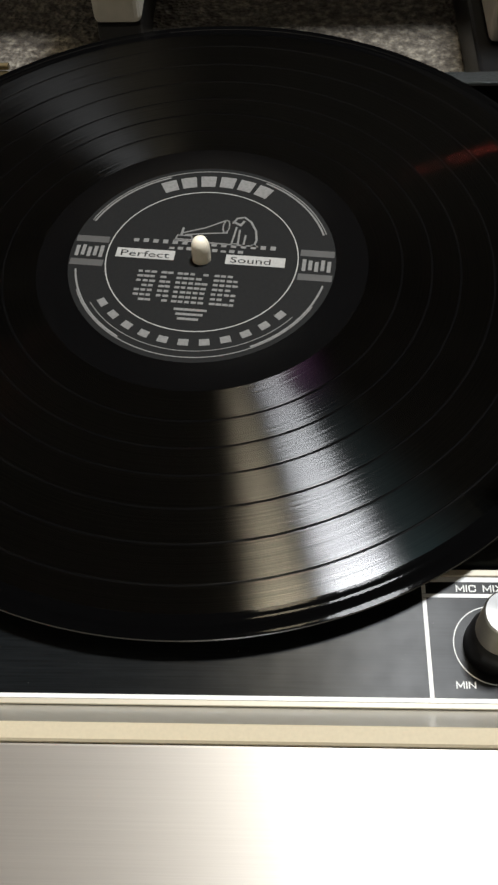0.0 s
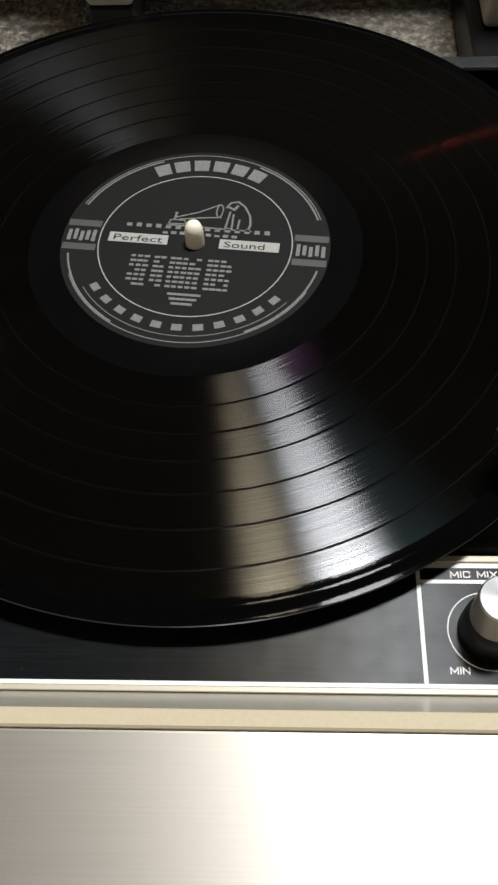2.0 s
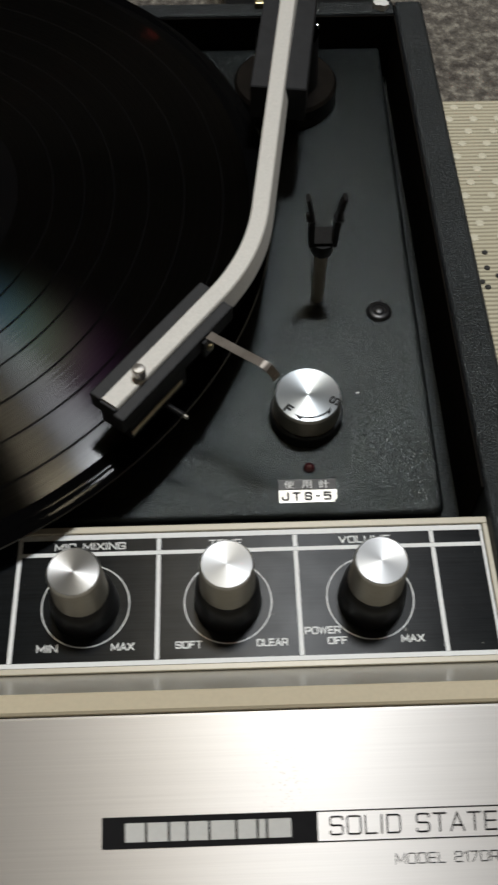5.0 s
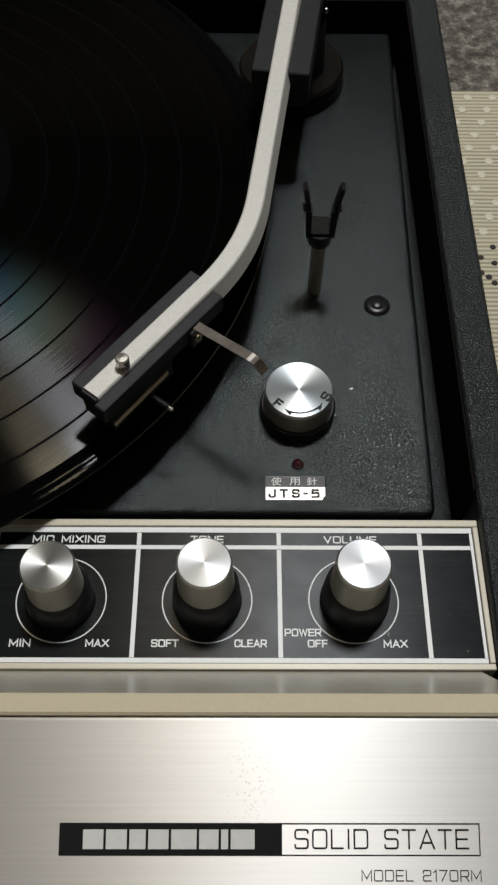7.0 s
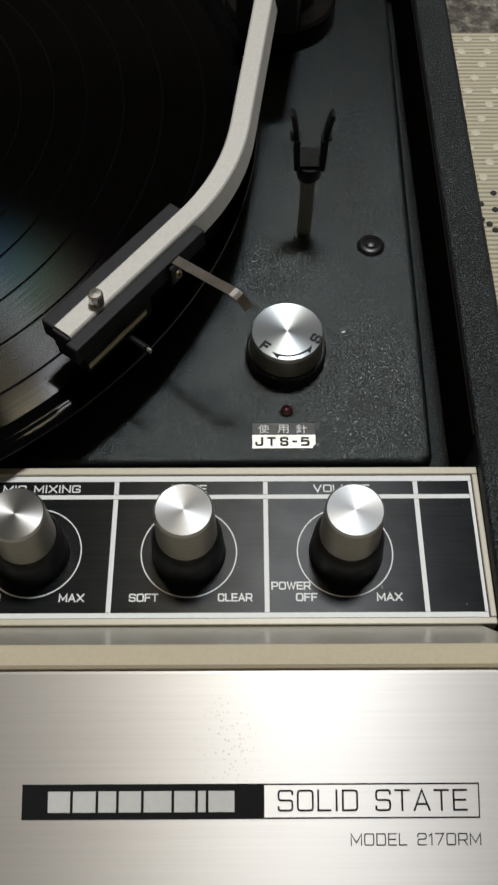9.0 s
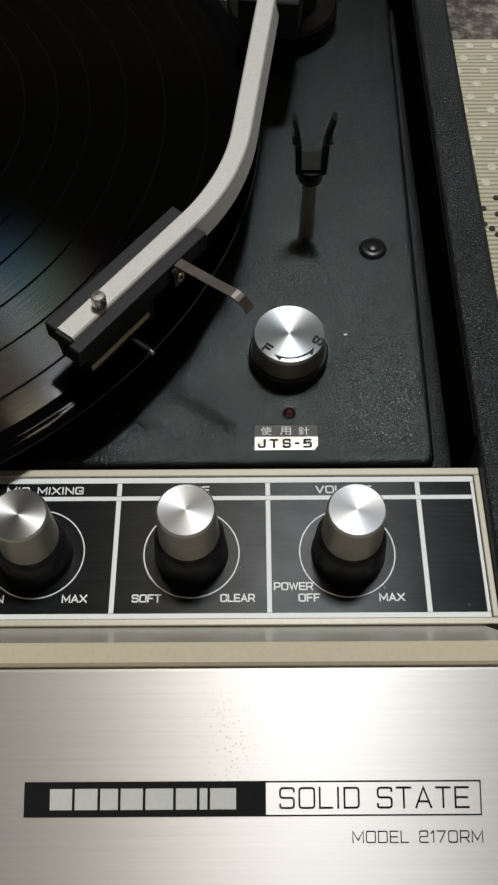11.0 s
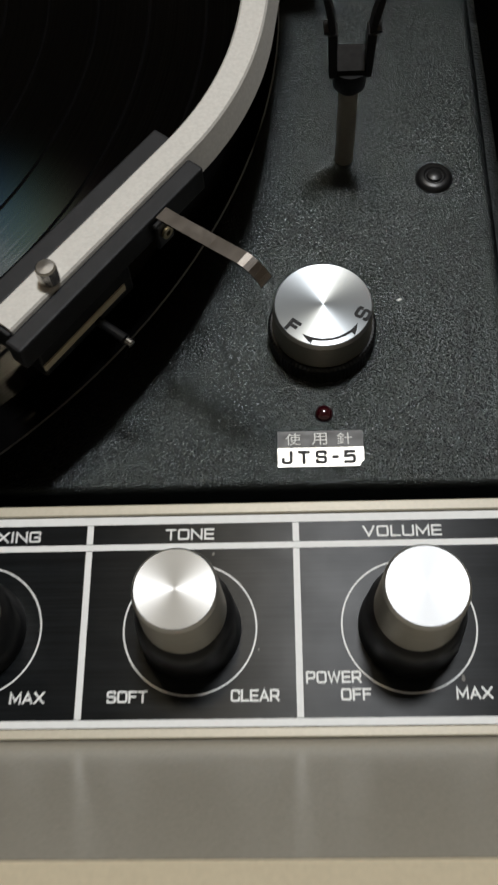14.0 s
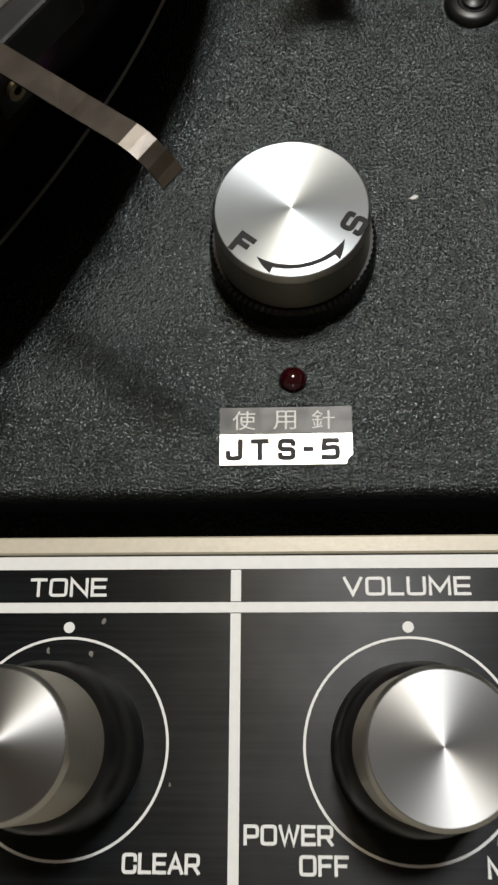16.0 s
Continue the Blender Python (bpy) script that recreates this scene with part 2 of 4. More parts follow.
def groove_material():
    """Pressed grooves: a gloss drawn out along the radius, over nearly black vinyl."""
    m = Nodes("grooved_vinyl")
    tree = m.tree
    gloss = tree.nodes.new("ShaderNodeBsdfAnisotropic")
    gloss.distribution = "BECKMANN"
    tc = m.node("ShaderNodeTexCoord")
    ln = m.node("ShaderNodeVectorMath")
    ln.operation = "LENGTH"
    flat = m.node("ShaderNodeVectorMath")
    flat.operation = "MULTIPLY"
    flat.inputs[1].default_value = (1, 1, 0)
    turn = m.node("ShaderNodeVectorTransform")
    turn.convert_from, turn.convert_to = "OBJECT", "WORLD"
    m.link(tc.outputs["Object"], flat.inputs[0])
    m.link(flat.outputs["Vector"], ln.inputs[0])
    m.link(flat.outputs["Vector"], turn.inputs["Vector"])
    rings = m.node("ShaderNodeTexNoise", Scale=1500.0, Detail=4.0, Roughness=0.7)
    rings.noise_dimensions = "1D"
    m.link(ln.outputs["Value"], rings.inputs["W"])
    m.link(m.ramp(rings.outputs["Fac"], [(0.3, (0.0094, 0.0094, 0.0095)), (0.7, (0.0230, 0.0230, 0.0233))]), gloss.inputs["Color"])
    m.link(m.mapped(rings.outputs["Fac"], 0.222, 0.192), gloss.inputs["Roughness"])
    gloss.inputs["Anisotropy"].default_value = -0.735
    # each turn of the groove wavers a little, which frays the edges of the sheen
    sway = m.node("ShaderNodeVectorMath")
    sway.operation = "CROSS_PRODUCT"
    sway.inputs[1].default_value = (0, 0, 1)
    m.link(turn.outputs["Vector"], sway.inputs[0])
    frays = m.node("ShaderNodeTexNoise", Scale=1100.0, Detail=5.0, Roughness=0.75)
    frays.noise_dimensions = "1D"
    m.link(ln.outputs["Value"], frays.inputs["W"])
    amount = m.node("ShaderNodeVectorMath")
    amount.operation = "SCALE"
    m.link(sway.outputs["Vector"], amount.inputs[0])
    m.link(m.mapped(frays.outputs["Fac"], -0.075, 0.075), amount.inputs["Scale"])
    frayed = m.node("ShaderNodeVectorMath")
    m.link(turn.outputs["Vector"], frayed.inputs[0])
    m.link(amount.outputs["Vector"], frayed.inputs[1])
    m.link(frayed.outputs["Vector"], gloss.inputs["Tangent"])
    # the fine pitch splits light into faint coloured fringes beside the main sheen
    shader = gloss.outputs[0]
    geo = m.node("ShaderNodeNewGeometry")
    cross = m.node("ShaderNodeVectorMath")
    cross.operation = "CROSS_PRODUCT"
    m.link(turn.outputs["Vector"], cross.inputs[0])
    cross.inputs[1].default_value = (0, 0, 1)
    unit = m.node("ShaderNodeVectorMath")
    unit.operation = "NORMALIZE"
    m.link(cross.outputs["Vector"], unit.inputs[0])
    spoke = m.node("ShaderNodeVectorMath")
    spoke.operation = "NORMALIZE"
    m.link(turn.outputs["Vector"], spoke.inputs[0])
    # (lean along the radius, lean across it, roughness, stretch, tint)
    for along, across, rough, stretch, tint in (
            (0.0, 0.048, 0.24, -0.64, (0.00004, 0.00012, 0.00013)), (0.0, 0.068, 0.24, -0.64, (0.00008, 0.00010, 0.00010)),
            (0.310, 0.040, 0.178, 0.37, (0.00003, 0.00012, 0.00040)), (0.283, 0.045, 0.178, 0.37, (0.00022, 0.00038, 0.00004)), (0.256, 0.050, 0.178, 0.37, (0.00018, 0.00004, 0.00017)),
            (-0.77, 0.0, 0.12, -0.5, (0.0020, 0.0020, 0.0020))):
        fringe = tree.nodes.new("ShaderNodeBsdfAnisotropic")
        fringe.distribution = "BECKMANN"
        fringe.inputs["Roughness"].default_value, fringe.inputs["Anisotropy"].default_value = rough, stretch
        m.link(turn.outputs["Vector"], fringe.inputs["Tangent"])
        fringe.inputs["Color"].default_value = (*tint, 1)
        total = geo.outputs["Normal"]
        for source, lean in ((spoke, along), (unit, across)):
            by = m.node("ShaderNodeVectorMath")
            by.operation = "SCALE"
            by.inputs["Scale"].default_value = lean
            m.link(source.outputs["Vector"], by.inputs[0])
            plus = m.node("ShaderNodeVectorMath")
            m.link(total, plus.inputs[0])
            m.link(by.outputs["Vector"], plus.inputs[1])
            total = plus.outputs["Vector"]
        facing = m.node("ShaderNodeVectorMath")
        facing.operation = "NORMALIZE"
        m.link(total, facing.inputs[0])
        m.link(facing.outputs["Vector"], fringe.inputs["Normal"])
        add = tree.nodes.new("ShaderNodeAddShader")
        m.link(shader, add.inputs[0])
        m.link(fringe.outputs[0], add.inputs[1])
        shader = add.outputs[0]
    # worn groove walls scatter a faint sheen much further along the radius
    wide = tree.nodes.new("ShaderNodeBsdfAnisotropic")
    wide.distribution = "BECKMANN"
    wide.inputs["Roughness"].default_value, wide.inputs["Anisotropy"].default_value = 0.335, -0.72
    m.link(m.ramp(rings.outputs["Fac"], [(0.3, (0.0013, 0.0013, 0.0013)), (0.7, (0.0030, 0.0030, 0.0030))]), wide.inputs["Color"])
    m.link(frayed.outputs["Vector"], wide.inputs["Tangent"])
    more = tree.nodes.new("ShaderNodeAddShader")
    m.link(shader, more.inputs[0])
    m.link(wide.outputs[0], more.inputs[1])
    shader = more.outputs[0]
    body = m.node("ShaderNodeBsdfDiffuse", Color=(0.0005, 0.0005, 0.0005, 1))
    both = tree.nodes.new("ShaderNodeAddShader")
    m.link(shader, both.inputs[0])
    m.link(body.outputs[0], both.inputs[1])
    m.link(both.outputs[0], tree.nodes["Material Output"].inputs["Surface"])
    return m.mat


GROOVE = groove_material()


def ruby():
    m = Nodes("red_pilot_lens")
    m.set(Base_Color=(0.022, 0.0015, 0.003, 1), Roughness=0.08, Coat_Weight=0.6)
    return m.mat


RUBY = ruby()


def carpet_material():
    m = Nodes("speckled_carpet")
    big, small = m.noise(45.0), m.noise(150.0, detail=4.0, rough=0.6)
    tuft = m.node("ShaderNodeTexVoronoi", Scale=330.0)
    m.link(m.coords(), tuft.inputs["Vector"])
    col = m.ramp(small, [(0.36, (0.055, 0.046, 0.039)), (0.50, (0.15, 0.132, 0.11)), (0.64, (0.38, 0.35, 0.29))])
    m.to(m.mix(0.35, col, m.ramp(big, [(0.35, (0.055, 0.045, 0.040)), (0.65, (0.17, 0.155, 0.13))])), "Base Color")
    m.set(Roughness=0.95)
    m.bump(tuft.outputs["Distance"], 1.0, 0.004)
    return m.mat


def mat_material():
    m = Nodes("woven_mat")
    weave = m.node("ShaderNodeTexWave", Scale=125.0, Distortion=0.8)
    weave.bands_direction = "Y"
    weave.inputs["Detail Scale"].default_value = 0.6
    m.link(m.coords(), weave.inputs["Vector"])
    col = m.ramp(weave.outputs["Fac"], [(0.2, (0.25, 0.225, 0.16)), (0.6, (0.50, 0.46, 0.34))])
    m.to(m.mix(m.mapped(m.noise(70.0), 0.0, 0.35), col, (0.46, 0.41, 0.29)), "Base Color")
    m.set(Roughness=0.85)
    m.bump(weave.outputs["Fac"], 0.6, 0.0006)
    return m.mat


CARPET, WOVEN = carpet_material(), mat_material()
STITCH = plain("cream_thread", (0.56, 0.525, 0.41), 0.85, 0.0, 0.1, 400.0)
THREAD = plain("black_thread", (0.03, 0.028, 0.026), 0.9, 0.0, 0.2, 400.0)
WALL = plain("cream_wall", (0.64, 0.60, 0.52), 0.9, 0.0, 0.05, 3.0)
DARKWOOD = plain("dark_wood", (0.035, 0.026, 0.02), 0.5, 0.0, 0.25, 30.0)


# ---- mesh builders ----
def part(name, bm, material, parent=None, label="", smooth=False):
    me = bpy.data.meshes.new(name)
    bmesh.ops.recalc_face_normals(bm, faces=bm.faces)
    bm.to_mesh(me)
    bm.free()
    for m in material if isinstance(material, (list, tuple)) else (material,):
        me.materials.append(m)
    if smooth:
        me.polygons.foreach_set("use_smooth", [True] * len(me.polygons))
        me.set_sharp_from_angle(angle=radians(35))
    ob = new(name, me)
    if parent is not None:
        ob.parent = parent
    if label:
        tagged(ob, label)
    return ob


def prism(points, lo, hi, axis=2, bevel=0.0, segments=2):
    """A polygon in the plane across an axis, drawn out from lo to hi along it. axis 2: points are x, y; axis 0: y, z."""
    bm = bmesh.new()
    put = (lambda p, h: (p[0], p[1], h)) if axis == 2 else (lambda p, h: (h, p[0], p[1]))
    a = [bm.verts.new(put(p, lo)) for p in points]
    b = [bm.verts.new(put(p, hi)) for p in points]
    bm.faces.new(a)
    bm.faces.new(b)
    n = len(points)
    for i in range(n):
        bm.faces.new((a[i], a[(i + 1) % n], b[(i + 1) % n], b[i]))
    bmesh.ops.recalc_face_normals(bm, faces=bm.faces)
    if bevel:
        bmesh.ops.bevel(bm, geom=bm.edges[:], offset=bevel, segments=segments, affect="EDGES", profile=0.5)
    return bm


def box(x0, x1, y0, y1, z0, z1, bevel=0.0, segments=2):
    return prism([(x0, y0), (x1, y0), (x1, y1), (x0, y1)], z0, z1, 2, bevel, segments)


def joined(*bms):
    out = bmesh.new()
    for b in bms:
        me = bpy.data.meshes.new("joint")
        b.to_mesh(me)
        b.free()
        out.from_mesh(me)
        bpy.data.meshes.remove(me)
    return out


def lathe(profile, segments=64, material_of=None, teeth=0, tooth=0.0):
    """Turns a profile of (radius, height) round z. teeth: ribs round the side."""
    bm = bmesh.new()
    rings = []
    for r, z in profile:
        if r < 1e-7:
            rings.append([bm.verts.new((0, 0, z))])
            continue
        ring = []
        for i in range(segments):
            a = 2 * math.pi * i / segments
            rr = r - (tooth if teeth and i % 2 else 0)
            ring.append(bm.verts.new((rr * math.cos(a), rr * math.sin(a), z)))
        rings.append(ring)
    for k, (a, b) in enumerate(zip(rings, rings[1:])):
        if len(a) == len(b) == 1:
            continue
        for i in range(segments):
            j = (i + 1) % segments
            vs = (a[0], b[i], b[j]) if len(a) == 1 else (a[i], a[j], b[0]) if len(b) == 1 else (a[i], a[j], b[j], b[i])
            f = bm.faces.new(vs)
            if material_of:
                f.material_index = material_of[k]
    return bm


def moved(bm, m):
    bmesh.ops.transform(bm, matrix=m, verts=bm.verts[:])
    return bm


def sweep(path, width, height, round_off=0.0, flare=0.0):
    """A bar of rectangular section whose top runs along path (x, y, z)."""
    bm = bmesh.new()
    rings = []
    for i, p in enumerate(path):
        p = Vector(p)
        d = Vector(path[min(i + 1, len(path) - 1)]) - Vector(path[max(i - 1, 0)])
        side = Vector((d.y, -d.x, 0)).normalized() * width / 2
        c, w = round_off, side.normalized() * round_off
        down, out = Vector((0, 0, -1)), side.normalized() * flare
        pts = [p - side + w, p + side - w, p + side + down * c, p + side + out + down * height, p - side + down * height, p - side + down * c]
        rings.append([bm.verts.new(q) for q in pts])
    n = len(rings[0])
    for a, b in zip(rings, rings[1:]):
        for i in range(n):
            bm.faces.new((a[i], a[(i + 1) % n], b[(i + 1) % n], b[i]))
    bm.faces.new(rings[0])
    bm.faces.new(rings[-1])
    return bm


def ring_band(r0, r1, z0, z1, a0=0.0, a1=360.0, segments=72):
    """A flat band between two radii, from one bearing to another."""
    bm = bmesh.new()
    full = abs(a1 - a0) >= 359.9
    n = segments
    cols = []
    for i in range(n if full else n + 1):
        a = radians(a0 + (a1 - a0) * i / n)
        c, s = math.cos(a), math.sin(a)
        cols.append([bm.verts.new((r * c, r * s, z)) for r, z in ((r0, z0), (r0, z1), (r1, z1), (r1, z0))])
    for i in range(n):
        a, b = cols[i], cols[(i + 1) % len(cols)]
        for k in range(4):
            bm.faces.new((a[k], a[(k + 1) % 4], b[(k + 1) % 4], b[k]))
    if not full:
        bm.faces.new(cols[0])
        bm.faces.new(cols[-1])
    return bm


def lettering(text, height, width=None, depth=0.00008, shear=0.0, spacing=1.0, bold=0.0):
    """The outline of a word as a bmesh, its lower left corner at the origin, cap height and full width as given."""
    cu = bpy.data.curves.new("word", "FONT")
    cu.body, cu.size, cu.extrude, cu.shear, cu.space_character = text, 1.0, 0.001, shear, spacing
    cu.offset, cu.resolution_u = bold, 3
    ob = bpy.data.objects.new("word", cu)
    me = bpy.data.meshes.new_from_object(ob)
    bm = bmesh.new()
    bm.from_mesh(me)
    bpy.data.objects.remove(ob)
    bpy.data.meshes.remove(me)
    bpy.data.curves.remove(cu)
    if not bm.verts:
        return bm
    xs, ys = [v.co.x for v in bm.verts], [v.co.y for v in bm.verts]
    x0, y0 = min(xs), min(ys)
    sy = height / max(max(ys) - y0, 1e-6)
    sx = width / max(max(xs) - x0, 1e-6) if width else sy
    for v in bm.verts:
        v.co = ((v.co.x - x0) * sx, (v.co.y - y0) * sy, depth if v.co.z > 0 else 0.0)
    return bm


GLYPHS = {
    "A": (1.0, ["s", (0, 0), (0.5, 1), (1, 0)], ["s", (0.17, 0.3), (0.83, 0.3)]),
    "C": (0.95, ["r", (1, 0.7), (1, 1), (0, 1), (0, 0), (1, 0), (1, 0.3)]),
    "D": (0.95, ["s", (0, 0), (0, 1)], ["r", (0, 1), (1, 1), (1, 0), (0, 0)]),
    "E": (0.85, ["s", (1, 1), (0, 1), (0, 0), (1, 0)], ["s", (0, 0.5), (0.92, 0.5)]),
    "F": (0.8, ["s", (1, 1), (0, 1), (0, 0)], ["s", (0, 0.5), (0.85, 0.5)]),
    "G": (0.98, ["r", (1, 0.75), (1, 1), (0, 1), (0, 0), (1, 0), (1, 0.45), (0.5, 0.45)]),
    "I": (0.12, ["s", (0.5, 0), (0.5, 1)]),
    "J": (0.75, ["r", (1, 1), (1, 0), (0, 0), (0, 0.32)]),
    "L": (0.8, ["s", (0, 1), (0, 0), (1, 0)]),
    "M": (1.15, ["s", (0, 0), (0, 1), (0.5, 0.2), (1, 1), (1, 0)]),
    "N": (1.0, ["s", (0, 0), (0, 1), (1, 0), (1, 1)]),
    "O": (1.0, ["r", (0, 0.5), (0, 1), (1, 1), (1, 0), (0, 0), (0, 0.5)]),
    "P": (0.92, ["s", (0, 0), (0, 1)], ["r", (0, 1), (1, 1), (1, 0.4), (0, 0.4)]),
    "R": (0.95, ["s", (0, 0), (0, 1)], ["r", (0, 1), (1, 1), (1, 0.42), (0, 0.42)], ["s", (0.6, 0.42), (1, 0)]),
    "S": (0.92, ["r", (1, 0.83), (1, 1), (0, 1), (0, 0.51), (1, 0.51), (1, 0), (0, 0), (0, 0.17)]),
    "T": (0.9, ["s", (0.5, 0), (0.5, 1)], ["s", (0, 1), (1, 1)]),
    "U": (0.98, ["r", (0, 1), (0, 0), (1, 0), (1, 1)]),
    "V": (1.0, ["s", (0, 1), (0.5, 0), (1, 1)]),
    "W": (1.35, ["s", (0, 1), (0.25, 0), (0.5, 0.95), (0.75, 0), (1, 1)]),
    "X": (1.0, ["s", (0, 0), (1, 1)], ["s", (0, 1), (1, 0)]),
    "0": (0.95, ["r", (0, 0.5), (0, 1), (1, 1), (1, 0), (0, 0), (0, 0.5)]),
    "1": (0.35, ["s", (0, 0.8), (0.8, 1), (0.8, 0)]),
    "2": (0.92, ["r", (0, 0.72), (0, 1), (1, 1), (1, 0.52), (0, 0.5), (0, 0), (1, 0)]),
    "5": (0.92, ["s", (0.95, 1), (0.08, 1), (0.02, 0.56)], ["r", (0.02, 0.56), (1, 0.62), (1, 0), (0, 0)]),
    "7": (0.9, ["s", (0, 1), (1, 1), (0.3, 0)]),
    "-": (0.55, ["s", (0, 0.5), (1, 0.5)]),
    " ": (0.55,),
}


def stroke_line(bm, pts, width, z0, z1):
    """A line of constant width along points, with mitred corners and square ends."""
    pts = [Vector(p) for p in pts]
    closed = (pts[0] - pts[-1]).length < 1e-7
    if closed:
        pts.pop()
    n, rings = len(pts), []
    for i, p in enumerate(pts):
        a = (p - pts[i - 1]).normalized() if i or closed else None
        b = (pts[(i + 1) % n] - p).normalized() if i < n - 1 or closed else None
        a, b = a or b, b or a
        m = Vector((-(a.y + b.y), a.x + b.x))
        m = m.normalized() * width / 2 / max(0.45, m.length / 2)
        end = (-b if i == 0 else a) * width / 2 if not closed and i in (0, n - 1) else Vector((0, 0))
        l, r = p + m + end, p - m + end
        rings.append([bm.verts.new((*l, z0)), bm.verts.new((*l, z1)), bm.verts.new((*r, z1)), bm.verts.new((*r, z0))])
    for i in range(n if closed else n - 1):
        a, b = rings[i], rings[(i + 1) % n]
        for k in range(4):
            bm.faces.new((a[k], a[(k + 1) % 4], b[(k + 1) % 4], b[k]))
    if not closed:
        bm.faces.new(rings[0])
        bm.faces.new(rings[-1])


def strokes(text, height, width, line, depth=0.00006):
    """A word in square, wide engraved capitals; lower left corner at the origin."""
    gap = 0.36
    total = sum(GLYPHS[c][0] for c in text) + gap * (len(text) - 1)
    unit = (width - line) / total
    bm, x, k = bmesh.new(), line / 2, 0
    for c in text:
        w, *lines = GLYPHS[c]
        for kind, *pts in lines:
            flat = [Vector((x + px * w * unit, line / 2 + py * (height - line))) for px, py in pts]
            if kind == "r":
                r, out = 0.30 * min(w * unit, height / 2), [flat[0]]
                for a, p, b in zip(flat, flat[1:], flat[2:]):
                    da, db = a - p, b - p
                    q0, q1 = p + da.normalized() * min(r, da.length / 2), p + db.normalized() * min(r, db.length / 2)
                    out += [(1 - s) ** 2 * q0 + 2 * s * (1 - s) * p + s * s * q1 for s in (0, 0.25, 0.5, 0.75, 1)]
                flat = out + [flat[-1]]
            stroke_line(bm, flat, line, 0.0, depth + 0.000002 * (k % 7))
            k += 1
        x += (w + gap) * unit
    return bm


# ---- the room ----
def room():
    floor = part("floor", box(-1.8, 2.2, -1.6, 2.0, GROUND - 0.06, GROUND), CARPET)
    tagged(floor, "grey-brown speckled short-pile carpet on the floor", "floor", kind="structure")
    for name, bm in (("wall_north", box(-1.9, 2.3, 2.0, 2.1, GROUND - 0.06, 2.3)), ("wall_south", box(-1.9, 2.3, -1.7, -1.6, GROUND - 0.06, 2.3)),
                     ("wall_west", box(-1.9, -1.8, -1.6, 2.0, GROUND - 0.06, 2.3)), ("wall_east", box(2.2, 2.3, -1.6, 2.0, GROUND - 0.06, 2.3))):
        tagged(part(name, bm, WALL), "plain cream plastered wall of the room", "wall", kind="structure")
    tagged(part("ceiling", box(-1.9, 2.3, -1.7, 2.1, 2.3, 2.36), WALL), "plain cream ceiling above the player", "ceiling", kind="structure")


def pendant_lamp():
    lamp = tagged(new("pendant_lamp"), "white round pendant lamp hanging over the player", "lamp")
    lamp.location = LAMP
    part("shade", lathe([(0.02, 0.09), (0.12, 0.085), (0.30, 0.045), (0.305, 0.04), (0.29, 0.041), (0.12, 0.078), (0.02, 0.082)], 48), WHITE, lamp, smooth=True)
    part("cord", moved(lathe([(0.0, 0.09), (0.004, 0.09), (0.004, 0.73), (0, 0.73)], 10), pose(0, 0, 0)), BLACK, lamp)


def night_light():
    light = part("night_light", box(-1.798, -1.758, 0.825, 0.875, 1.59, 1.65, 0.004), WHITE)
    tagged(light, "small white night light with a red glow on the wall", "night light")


room()
pendant_lamp()
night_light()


# ---- the mat ----
def woven_mat():
    mat = part("woven_mat", box(-0.45, 0.33, -0.35, 0.270, GROUND, GROUND + 0.003, 0.001, 1), WOVEN)
    tagged(mat, "cream woven mat with ribs, star motifs and a dotted black border", "mat")
    top = GROUND + 0.0031
    star = bmesh.new()
    for i in range(4):
        a = math.pi * i / 4
        arm = box(-0.0022, 0.0022, -0.00055, 0.00055, 0, 0.0001 + 0.00001 * i)
        star = joined(star, moved(arm, Matrix.Rotation(a, 4, "Z")))
    first = part("star_motif", star, STITCH, mat, "raised cream star motif")
    me, k = first.data, 0
    for row in range(11):
        for col in range(7):
            x = 0.086 + col * 0.0128 - (row % 3) * 0.0040
            y = 0.264 - row * 0.0094
            if k == 0:
                ob = first
            else:
                ob = new("star_motif", me)
                ob.parent = mat
            ob.location = (x, y, top)
            k += 1
    # the dotted border: arcs of short black stitches along a scalloped edge
    dash = None
    for arc in range(3):
        for lane in range(4):
            r = 0.030 - lane * 0.0085
            for i in range(10):
                a = radians(8 + 18.0 * i + lane * 7)
                at = (0.084 + arc * 0.062 + r * math.cos(a), 0.134 + r * math.sin(a), top)
                if dash is None:
                    dash = part("stitch", lathe([(0, 0), (0.0015, 0), (0.0013, 0.0004), (0.0006, 0.0006), (0, 0.0006)], 9), THREAD, mat, "black stitch of the scalloped border")
                    ob = dash
                else:
                    ob = new("stitch", dash.data)
                    ob.parent = mat
                ob.location, ob.rotation_euler.z = at, a + 1.57
    return mat


woven_mat()

# ---- the record player ----
RIM = 0.0150
SLOPE = 0.365
PANEL_TOP = 0.0104
LEFT = -0.335
player = tagged(new("record_player"), "black portable record player with a brushed aluminium front and cream trim", "record player")
player.location = (0, 0, GROUND + 0.003)


def on_player(name, bm, material, label="", smooth=False, parent=None):
    """A part given in world places, put under the player (or under one of its parts)."""
    moved(bm, Matrix.Translation((0, 0, -player.location.z)) if parent is None else Matrix.Identity(4))
    return part(name, bm, material, parent or player, label, smooth)


